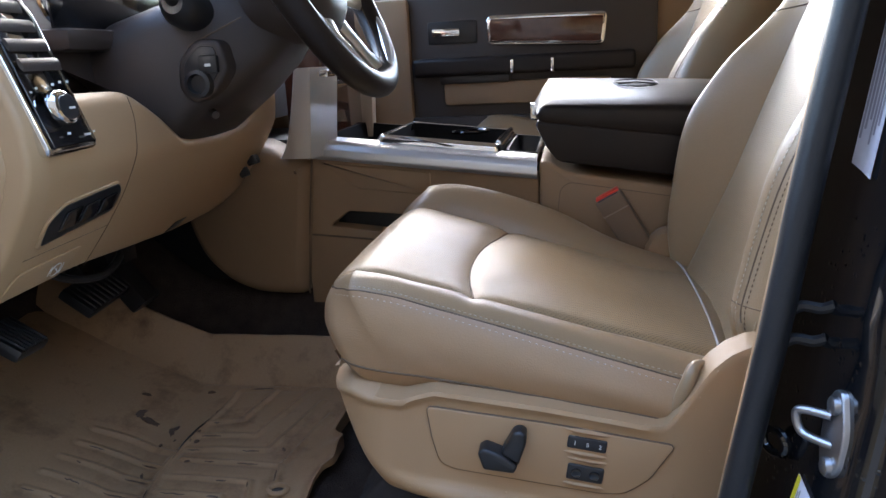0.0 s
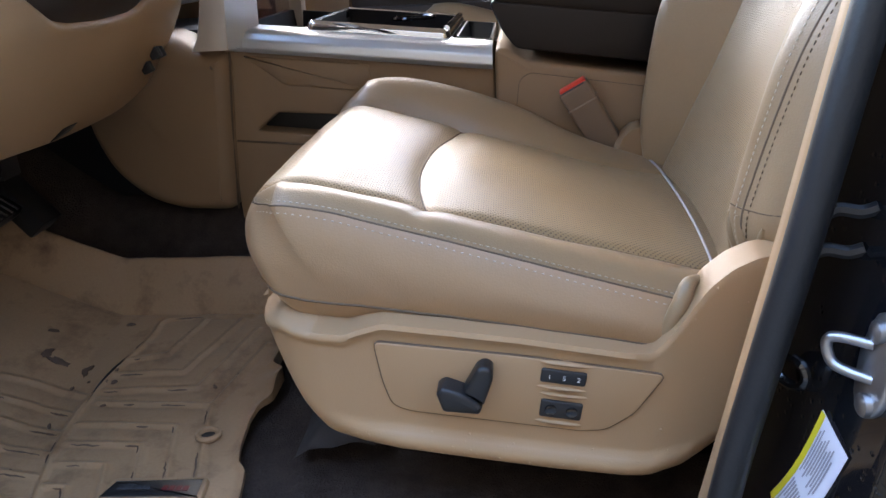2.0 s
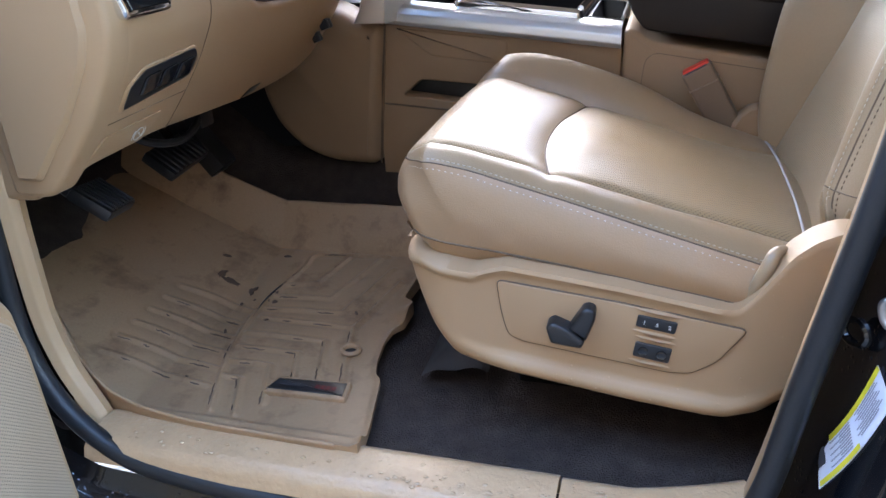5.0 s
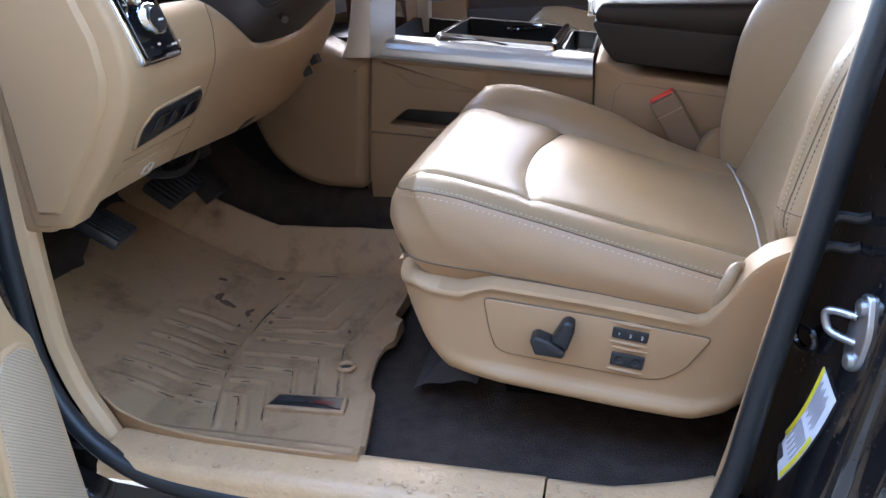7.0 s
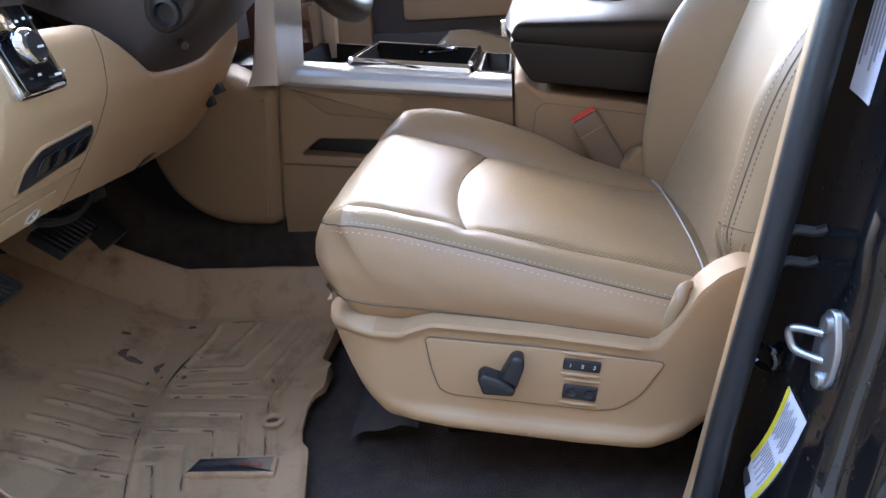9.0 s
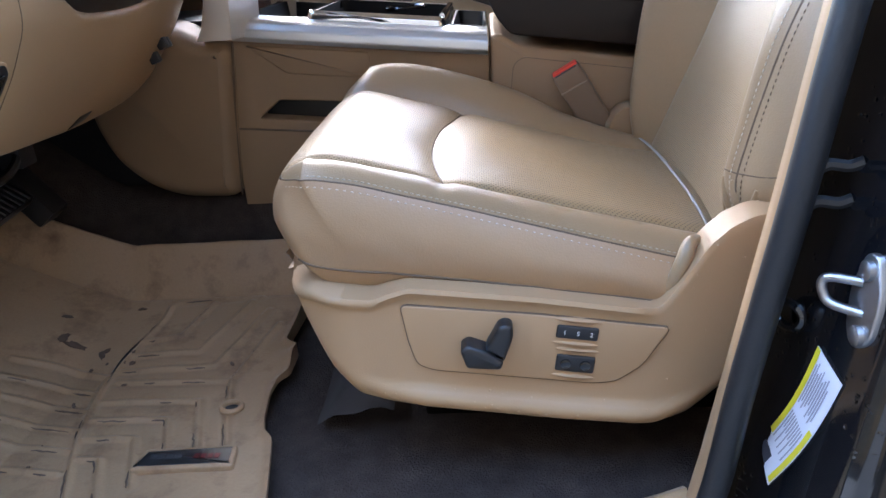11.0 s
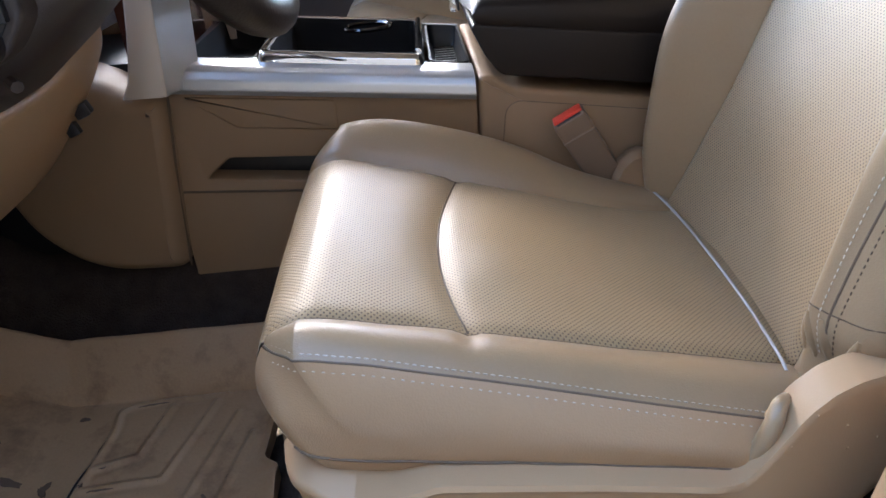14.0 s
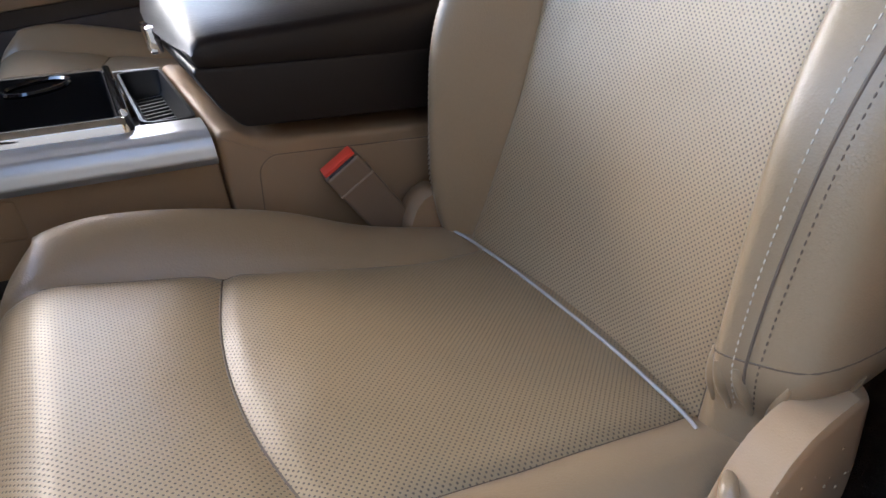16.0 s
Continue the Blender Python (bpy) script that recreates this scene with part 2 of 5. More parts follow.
def box(x0, x1, y0, y1, z0, z1, r=0.004, seg=2, bm=None, m=None):
    b = bmesh.new()
    bmesh.ops.create_cube(b, size=1)
    for v in b.verts:
        v.co = Vector(((x0 + x1) / 2 + v.co.x * (x1 - x0), (y0 + y1) / 2 + v.co.y * (y1 - y0), (z0 + z1) / 2 + v.co.z * (z1 - z0)))
    if r:
        bmesh.ops.bevel(b, geom=b.edges[:], offset=r, segments=seg, profile=0.6, affect="EDGES", clamp_overlap=True)
    if m is not None:
        bmesh.ops.transform(b, matrix=m, verts=b.verts[:])
    return merge(bm, b)


def merge(bm, b):
    if bm is None:
        return b
    me = bpy.data.meshes.new("tmp")
    b.to_mesh(me)
    b.free()
    bm.from_mesh(me)
    bpy.data.meshes.remove(me)
    return bm


def offset(poly, d):
    """Points of a closed 2D outline moved inwards by d (counter-clockwise outlines)."""
    out = []
    n = len(poly)
    area = sum(poly[i][0] * poly[(i + 1) % n][1] - poly[(i + 1) % n][0] * poly[i][1] for i in range(n))
    s = 1 if area > 0 else -1
    for i in range(n):
        a, b, c = Vector(poly[i - 1]), Vector(poly[i]), Vector(poly[(i + 1) % n])
        e, f = (b - a).normalized(), (c - b).normalized()
        nn = Vector((-(e.y + f.y), e.x + f.x))
        nn = nn.normalized() if nn.length > 1e-6 else Vector((-e.y, e.x))
        out.append(tuple(b + nn * d * s))
    return out


def rounded(poly, r, seg=4):
    """A 2D outline with its corners rounded."""
    out = []
    n = len(poly)
    for i in range(n):
        a, b, c = Vector(poly[i - 1]), Vector(poly[i]), Vector(poly[(i + 1) % n])
        k = min(r, (a - b).length * 0.45, (c - b).length * 0.45)
        p, q = b + (a - b).normalized() * k, b + (c - b).normalized() * k
        for j in range(seg + 1):
            t = j / seg
            out.append(tuple((1 - t) ** 2 * p + 2 * t * (1 - t) * b + t * t * q))
    return out


def slab(poly, place, d0, d1, r=0.004, bm=None, steps=3):
    """A plate from a 2D outline: place(a, b, depth) gives the point; its front edge at d1 is rounded by r."""
    rings = [[place(a, b, d0) for a, b in poly]]
    for k in range(steps + 1):
        t = math.pi / 2 * k / steps
        ins = r * (1 - math.cos(t))
        dep = d1 - (1 - math.sin(t)) * r * (1 if d1 > d0 else -1)
        rings.append([place(a, b, dep) for a, b in offset(poly, ins)])
    return loft(rings, bm=bm)


def stitches(path, gap=0.007, length=0.0042, r=0.0007):
    """A row of short raised threads along a path."""
    p = [Vector(q) for q in path]
    bm = bmesh.new()
    left = 0.0
    for a, b in zip(p, p[1:]):
        d = b - a
        n = d.length
        if n < 1e-7:
            continue
        d /= n
        while left < n:
            c = a + d * left
            s = d.orthogonal().normalized()
            w = d.cross(s)
            rings = [[c + d * t * length + (s * math.cos(k * math.pi / 2) + w * math.sin(k * math.pi / 2)) * q for k in range(4)] for t, q in ((-0.5, r * 0.4), (-0.25, r), (0.25, r), (0.5, r * 0.4))]
            loft(rings, bm=bm)
            left += gap
        left -= n
    return bm


def text(name, body, size, m, mat, parent, label=""):
    cu = bpy.data.curves.new(name, "FONT")
    cu.body, cu.size, cu.align_x, cu.align_y, cu.extrude = body, size, "CENTER", "CENTER", 0.0002
    me = bpy.data.meshes.new_from_object(bpy.data.objects.new("tmp", cu))
    me.materials.clear()
    bm = bmesh.new()
    bm.from_mesh(me)
    bpy.data.meshes.remove(me)
    bmesh.ops.transform(bm, matrix=m, verts=bm.verts[:])
    return link(name, bm, mat, parent, label)


XZ = lambda a, b, d: Vector((a, d, b))
XY = lambda a, b, d: Vector((a, b, d))
YZ = lambda a, b, d: Vector((d, a, b))

# ================= the setting =================
tagged(link("ground", sheet(24, 24, lambda u, v: Vector(((u - 0.5) * abs(u - 0.5) * 2400, (v - 0.5) * abs(v - 0.5) * 2400, -0.62))), ASPHALT), "damp dark grey asphalt forecourt under the truck", "ground", kind="structure")

# plain dark wall out of view, added to keep low skylight off the doorway
tagged(link("wall_unseen", box(-7.0, 7.0, -3.5, -3.2, -0.62, 4.4, 0.02), material("unseen_wall_dark", (0.060, 0.056, 0.052), 0.85, vary=0.25, scale=1.5, grain=40, bump=0.4)), "unseen dark wall added beside the truck to block low skylight", "wall", kind="structure")

# floor pan with carpet: level under the seats, a hump in the middle, rising to the bulkhead
HUMP = 0.81


def pan(x, y):
    z = -0.022
    d = abs(y - HUMP)
    z += 0.20 * (1 - min(1, max(0, (d - 0.17) / 0.26))) ** 1.5
    z += 0.9 * max(0, -0.66 - x) ** 1.1
    return z


floor_ = tagged(link("floor", sheet(70, 60, lambda u, v: Vector((-1.05 + 2.3 * u, -0.125 + 1.87 * v, pan(-1.05 + 2.3 * u, -0.125 + 1.87 * v) + 0.003 * noise.noise(Vector((u * 60, v * 50, 0)))))), CARPET), "dark brown pile carpet over the cabin floor", "floor", kind="structure")
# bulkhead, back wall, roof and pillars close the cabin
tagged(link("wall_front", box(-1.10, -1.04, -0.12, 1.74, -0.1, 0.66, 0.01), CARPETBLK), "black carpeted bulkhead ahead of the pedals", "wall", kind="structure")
tagged(link("wall_rear", box(1.55, 1.60, -0.12, 1.74, -0.1, 1.30, 0.01), TANPL), "tan cloth rear cab wall", "wall", kind="structure")


def roof_point(u, v):
    x, y = -0.485 + 2.085 * u, -0.10 + 1.82 * v
    return Vector((x, y, 1.30 - 0.05 * (2 * v - 1) ** 4 - 0.10 * max(0, 1 - u * 5) ** 2))


bm = sheet(16, 12, roof_point)
sheet(16, 12, lambda u, v: roof_point(u, v) + Vector((0, 0, 0.05)), bm=bm)
tagged(link("ceiling", bm, HEADLINER), "light tan cloth headliner", "ceiling", kind="structure")
tagged(link("cowl", box(-1.75, -1.02, -0.15, 1.77, 0.60, 0.70, 0.03), PAINT), "black painted cowl under the windscreen", "cowl", kind="structure")

# weatherstrip round the door opening
SEALPATH = fine([(0.447, -0.13, 0.95), (0.407, -0.13, 0.68), (0.385, -0.13, 0.525), (0.366, -0.13, 0.38), (0.339, -0.13, 0.2), (0.318, -0.135, 0.06), (0.285, -0.145, 0.0),
                 (0.20, -0.165, -0.024), (0.0, -0.180, -0.030), (-0.25, -0.182, -0.028), (-0.46, -0.176, -0.014), (-0.555, -0.165, 0.02), (-0.615, -0.155, 0.08), (-0.640, -0.15, 0.17), (-0.632, -0.15, 0.30), (-0.606, -0.15, 0.53), (-0.600, -0.15, 0.66), (-0.58, -0.15, 0.95)], n=7)
tagged(link("weatherstrip", tube(SEALPATH, 0.0145, 12, flat=0.95), RUBBER), "black rubber weatherstrip round the open doorway", "weatherstrip", kind="structure")


def sealx(z):
    return I(z, [0.0, 0.06, 0.2, 0.38, 0.525, 0.68, 0.95, 1.3], [0.305, 0.318, 0.339, 0.366, 0.385, 0.407, 0.447, 0.50], 0.03)


# centre pillar: painted jamb behind the seal, then the edge of the rear door
JAMB = [(0.029, -0.066), (0.034, -0.080), (0.039, -0.095), (0.043, -0.108), (0.047, -0.125), (0.050, -0.150), (0.054, -0.180), (0.060, -0.212), (0.066, -0.222), (0.074, -0.226), (0.078, -0.235), (0.085, -0.262), (0.098, -0.272), (0.16, -0.275), (0.75, -0.262)]


def jamb(u, v):
    z = -0.45 + 1.75 * u
    k = v * (len(JAMB) - 1)
    i = min(int(k), len(JAMB) - 2)
    a, b = JAMB[i], JAMB[i + 1]
    t = k - i
    px, py = a[0] * (1 - t) + b[0] * t, a[1] * (1 - t) + b[1] * t
    bulge = 0.010 * math.exp(-((z - 0.44) / 0.05) ** 2) * math.exp(-((py + 0.20) / 0.03) ** 2)
    return Vector((sealx(max(z, 0)) + px - bulge + 0.10 * max(0, -z), py - 0.02 * math.exp(-((z - 0.05) / 0.2) ** 2), z))


jam = thing("door_pillar", (0.42, -0.17, -0.45), "gloss black painted door pillar beaded with rain", "pillar", kind="structure")
part("jamb", sheet(48, 60, jamb), PAINT, jam)
# tan inner trim of the pillar
INNER = [(-0.004, -0.116), (-0.006, -0.104), (-0.004, -0.090), (0.03, -0.066), (0.15, -0.055)]


def inner(u, v):
    z = 0.0 + 1.3 * u
    k = v * (len(INNER) - 1)
    i = min(int(k), len(INNER) - 2)
    t = k - i
    return Vector((sealx(z) + INNER[i][0] * (1 - t) + INNER[i + 1][0] * t, INNER[i][1] * (1 - t) + INNER[i + 1][1] * t, z))


part("inner_trim", sheet(30, 12, inner), TANPL, jam, "tan plastic pillar trim")
# small pressings on the jamb: hooked rubber cable boots and a plug hole
for z0 in (0.372, 0.405):
    part("cable_boot", tube(fine([(sealx(z0) + 0.012, -0.116, z0 - 0.004), (sealx(z0) + 0.024, -0.118, z0 + 0.004), (sealx(z0) + 0.040, -0.122, z0 + 0.003), (sealx(z0) + 0.050, -0.126, z0 + 0.008)]), 0.0055, 8), RUBBER, jam)
ring = [(sealx(0.27) + 0.030 + 0.016 * math.cos(a) * 0.5, -0.112 - 0.016 * math.cos(a) * 0.8, 0.262 + 0.013 * math.sin(a)) for a in np.linspace(0, 2 * math.pi, 20, endpoint=False)]
part("plug", tube(ring, 0.0045, 8, closed=True), GLOSSBLK, jam)

# rear window frame, far side wall, screen pillars
tagged(link("windscreen_pillar", tube([(-1.20, -0.14, 0.64), (-0.85, -0.13, 0.98), (-0.50, -0.10, 1.27)], 0.045, 8), PAINT), "black windscreen pillar beside the doorway", "pillar", kind="structure")
tagged(link("windscreen_pillar", tube([(-1.20, 1.76, 0.64), (-0.85, 1.75, 0.98), (-0.50, 1.72, 1.27)], 0.045, 8), PAINT), "black windscreen pillar beside the passenger door", "pillar", kind="structure")
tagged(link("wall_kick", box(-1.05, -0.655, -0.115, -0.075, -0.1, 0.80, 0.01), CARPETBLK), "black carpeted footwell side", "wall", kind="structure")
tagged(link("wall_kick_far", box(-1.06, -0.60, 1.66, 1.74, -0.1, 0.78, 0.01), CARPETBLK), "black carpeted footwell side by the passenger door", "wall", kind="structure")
tagged(link("wall_rear_side", box(0.50, 1.6, -0.12, -0.06, -0.1, 0.85, 0.01), TANPL), "tan rear door trim behind the driver", "wall", kind="structure")
tagged(link("wall_far_rear", box(0.62, 1.6, 1.66, 1.74, -0.1, 0.85, 0.01), BROWN), "dark brown rear door trim on the passenger side", "wall", kind="structure")
tagged(link("wall_far_pillar", box(0.44, 0.62, 1.66, 1.74, -0.1, 1.28, 0.02), TANPL), "tan centre pillar trim on the passenger side", "pillar", kind="structure")

PRIVACY = material("privacy_glass", (0.012, 0.013, 0.014), 0.06, bump=0, vary=0.05)
tagged(link("window_1", box(0.56, 1.55, -0.105, -0.098, 0.84, 1.27, 0.001), PRIVACY), "dark tinted rear side glass behind the driver", "window", kind="structure")
tagged(link("window_2", box(0.62, 1.55, 1.690, 1.697, 0.84, 1.27, 0.001), PRIVACY), "dark tinted rear side glass on the passenger side", "window", kind="structure")

# sill: tan scuff plate and painted rocker
sill = thing("door_sill", (-0.15, -0.15, 0.0), "tan plastic scuff plate, wet and gritty, over the black rocker", "sill", kind="structure")


def scuff(x0, x1, dz):
    prof = [(-0.186, -0.012), (-0.180, 0.006), (-0.168, 0.016), (-0.135, 0.021), (-0.112, 0.020), (-0.100, 0.012), (-0.096, -0.03)]
    p = [(a, b + dz) for a, b in prof]

    def f(u, v):
        x = x0 + (x1 - x0) * u
        k = v * (len(p) - 1)
        i = min(int(k), len(p) - 2)
        t = k - i
        lift = 0.8 * max(0, (x - 0.20)) ** 2
        return Vector((x, p[i][0] * (1 - t) + p[i + 1][0] * t + 0.25 * max(0, x - 0.18), p[i][1] * (1 - t) + p[i + 1][1] * t + lift))
    return sheet(30, 18, f)


WETTAN = material("wet_tan_plastic", (0.47, 0.302, 0.162), 0.30, vary=0.22, scale=26, grain=140, bump=0.6, deep=0.0025)
part("scuff_plate", scuff(-0.56, 0.094, 0.0), WETTAN, sill)
part("scuff_plate", scuff(0.097, 0.31, -0.003), WETTAN, sill)
# honeycomb tread and drops on the plate
bm = bmesh.new()
rnd = random.Random(5)
for k in range(170):
    x, y = rnd.choice((rnd.uniform(-0.2, 0.09), rnd.uniform(-0.16, 0.09), rnd.uniform(0.10, 0.20), rnd.uniform(-0.5, -0.2))), rnd.uniform(-0.168, -0.120)
    r = rnd.uniform(0.0012, 0.0042)
    loft([[Vector((x + r * q * math.cos(a), y + r * q * math.sin(a) * 0.7, 0.0195 + h * r)) for a in np.linspace(0, 2 * math.pi, 7, endpoint=False)] for q, h in ((1, 0), (0.9, 0.3), (0.5, 0.5))], bm=bm)
tagged(part("rain_drops", bm, material("water", (0.48, 0.33, 0.195), 0.10, vary=0.02, bump=0), sill), kind="stuff")
ROCK = [(-0.186, -0.02), (-0.198, -0.045), (-0.215, -0.052), (-0.238, -0.056), (-0.256, -0.075), (-0.262, -0.12), (-0.262, -0.28), (-0.22, -0.36)]


def rocker(u, v):
    x = -1.0 + 1.7 * u
    k = v * (len(ROCK) - 1)
    i = min(int(k), len(ROCK) - 2)
    t = k - i
    up = 0.9 * max(0, -0.52 - x) ** 1.3 if i < 4 else 0.0
    return Vector((x, ROCK[i][0] * (1 - t) + ROCK[i + 1][0] * t, ROCK[i][1] * (1 - t) + ROCK[i + 1][1] * t + up))


part("rocker", sheet(40, 40, rocker), PAINT, sill, "gloss black painted rocker panel")

# front jamb: black hinge pillar outside the seal, tan kick trim inside
kick = thing("hinge_pillar", (-0.66, -0.16, 0.0), "black hinge pillar with tan kick panel trim", "pillar", kind="structure")
part("jamb", sheet(30, 12, lambda u, v: Vector((I(0.0 + u, [0, 0.17, 0.3, 0.53, 1.0], [-0.66, -0.665, -0.655, -0.628, -0.60], 0.05) - 0.28 * v ** 1.4 + 0.02 * math.sin(v * 9), -0.165 - 0.055 * v - 0.012 * math.sin(v * 14), 1.0 * u - 0.12 * (1 - u)))), PAINT, kick)
KICK = [(0.012, -0.142), (0.022, -0.134), (0.027, -0.122), (0.022, -0.108), (-0.02, -0.092), (-0.40, -0.070)]


def kicktrim(u, v):
    z = 1.0 * u - 0.03
    k = v * (len(KICK) - 1)
    i = min(int(k), len(KICK) - 2)
    t = k - i
    x0 = I(z, [-0.03, 0.03, 0.08, 0.17, 0.30, 0.45, 0.66, 0.97], [-0.575, -0.590, -0.618, -0.637, -0.632, -0.618, -0.600, -0.580], 0.03)
    return Vector((x0 + KICK[i][0] * (1 - t) + KICK[i + 1][0] * t, KICK[i][1] * (1 - t) + KICK[i + 1][1] * t, z))


part("kick_trim", sheet(50, 30, kicktrim), TANPL, kick, "tan plastic kick panel")

# ================= driver's and passenger's seats =================
TOPX = [-0.16, -0.135, -0.11, -0.06, 0.06, 0.2, 0.375, 0.45]
TOPZ = [0.365, 0.379, 0.388, 0.378, 0.344, 0.303, 0.255, 0.24]


def zi(x):
    return I(x, TOPX, TOPZ, 0.02)


def curve(u):
    """Profile of the cushion: u below 0 rolls over the front edge, u in 0 to 1 runs back."""
    if u >= 0:
        x = -0.10 + 0.50 * u
        return x, zi(x)
    return (I(u, [-1, -0.8, -0.55, -0.3, -0.12, 0], [-0.125, -0.150, -0.152, -0.139, -0.120, -0.10], 0.07), I(u, [-1, -0.8, -0.55, -0.3, -0.12, 0], [0.255, 0.295, 0.340, 0.368, 0.379, zi(-0.10)], 0.07))


def edge_near(u):
    return I(u, [-1, -0.6, -0.3, -0.12, 0.0, 0.08, 1.0], [0.085, 0.080, 0.070, 0.045, 0.028, 0.022, 0.020], 0.03)


def seam_near(u):
    return max(edge_near(u) + 0.0005, I(u, [-1, -0.30, -0.2, -0.05, 0.0, 0.3, 1.0], [0.03, 0.072, 0.074, 0.074, 0.077, 0.088, 0.108]))


def seam_far(u):
    return I(u, [-1, -0.3, 0, 0.33, 0.75, 0.95, 1.0], [0.470, 0.478, 0.474, 0.464, 0.452, 0.470, 0.48], 0.04)


def edge_far(u):
    return I(u, [-1, -0.6, -0.3, 0, 0.1, 0.5, 1.0], [0.500, 0.515, 0.535, 0.562, 0.572, 0.578, 0.560], 0.05)


def stitch_z(x):
    return I(x, [-0.14, -0.128, -0.098, -0.044, 0.003, 0.082, 0.209, 0.30, 0.42], [0.360, 0.366, 0.374, 0.367, 0.353, 0.331, 0.293, 0.267, 0.235], 0.015)


def crest(x):
    return I(x, [-0.15, -0.13, -0.10, -0.06, 0.0, 0.09, 0.17, 0.237, 0.33, 0.4], [0.0, 0.014, 0.029, 0.042, 0.051, 0.050, 0.042, 0.022, 0.012, 0.01], 0.03)


ARC = [float(c) for c in np.polyfit([0.085, 0.13, 0.156, 0.193, 0.253, 0.30, 0.368, 0.42, 0.465], [0.051, 0.040, 0.034, 0.031, 0.029, 0.032, 0.042, 0.053, 0.065], 3)]


def arc_x(y):
    return ARC[0] * y ** 3 + ARC[1] * y ** 2 + ARC[2] * y + ARC[3]


def insert_z(x, y, a, b):
    t = (y - a) / (b - a)
    z = zi(x)
    da = abs(x - arc_x(y))
    z += (0.010 * (1 - math.exp(-((x - arc_x(y)) / 0.045) ** 2)) if x > arc_x(y) else 0.006 * (1 - math.exp(-((x - arc_x(y)) / 0.035) ** 2))) * math.sin(math.pi * min(1, max(0, t))) ** 0.5
    z -= 0.0055 * math.exp(-(da / 0.010) ** 2)
    z -= 0.003 * (math.exp(-((y - a) / 0.006) ** 2) + math.exp(-((b - y) / 0.006) ** 2))
    z += 0.0015 * noise.noise(Vector((x * 18, y * 14, 3.1)))
    return z


def top_point(u, y):
    """A point of the cushion's upper skin, with the front roll."""
    x, z = curve(u)
    a, b, e0, e1 = seam_near(u), seam_far(u), edge_near(u), edge_far(u)
    if y < a:
        t = (y - e0) / max(1e-6, a - e0)
        top = stitch_z(x) if u > -0.3 else z
        zz = top * (1 - t) + (insert_z(x, a, a, b) if u >= 0 else z) * t + (0.011 * min(1, (u + 0.3) / 0.4) * math.sin(math.pi * t) if u > -0.3 else 0)
        return Vector((x, y, zz))
    if y > b:
        t = min(1, (y - b) / (e1 - b))
        rise = math.sin(math.pi * min(1, t / 0.62) * 0.5) if t < 0.62 else math.cos((t - 0.62) / 0.38 * math.pi / 2) * 1.0
        zz = z + crest(x) * rise - (0.055 * max(0, (t - 0.62) / 0.38) ** 2) - 0.006 * math.exp(-((y - b) / 0.006) ** 2)
        return Vector((x + (0.02 * t * t if u < 0 else 0), y, zz))
    return Vector((x, y, insert_z(x, y, a, b) if u > 0 else z + insert_z(-0.10, y, a, b) - zi(-0.10)))


def mixv(a, b, t):
    return a * (1 - t) + b * t


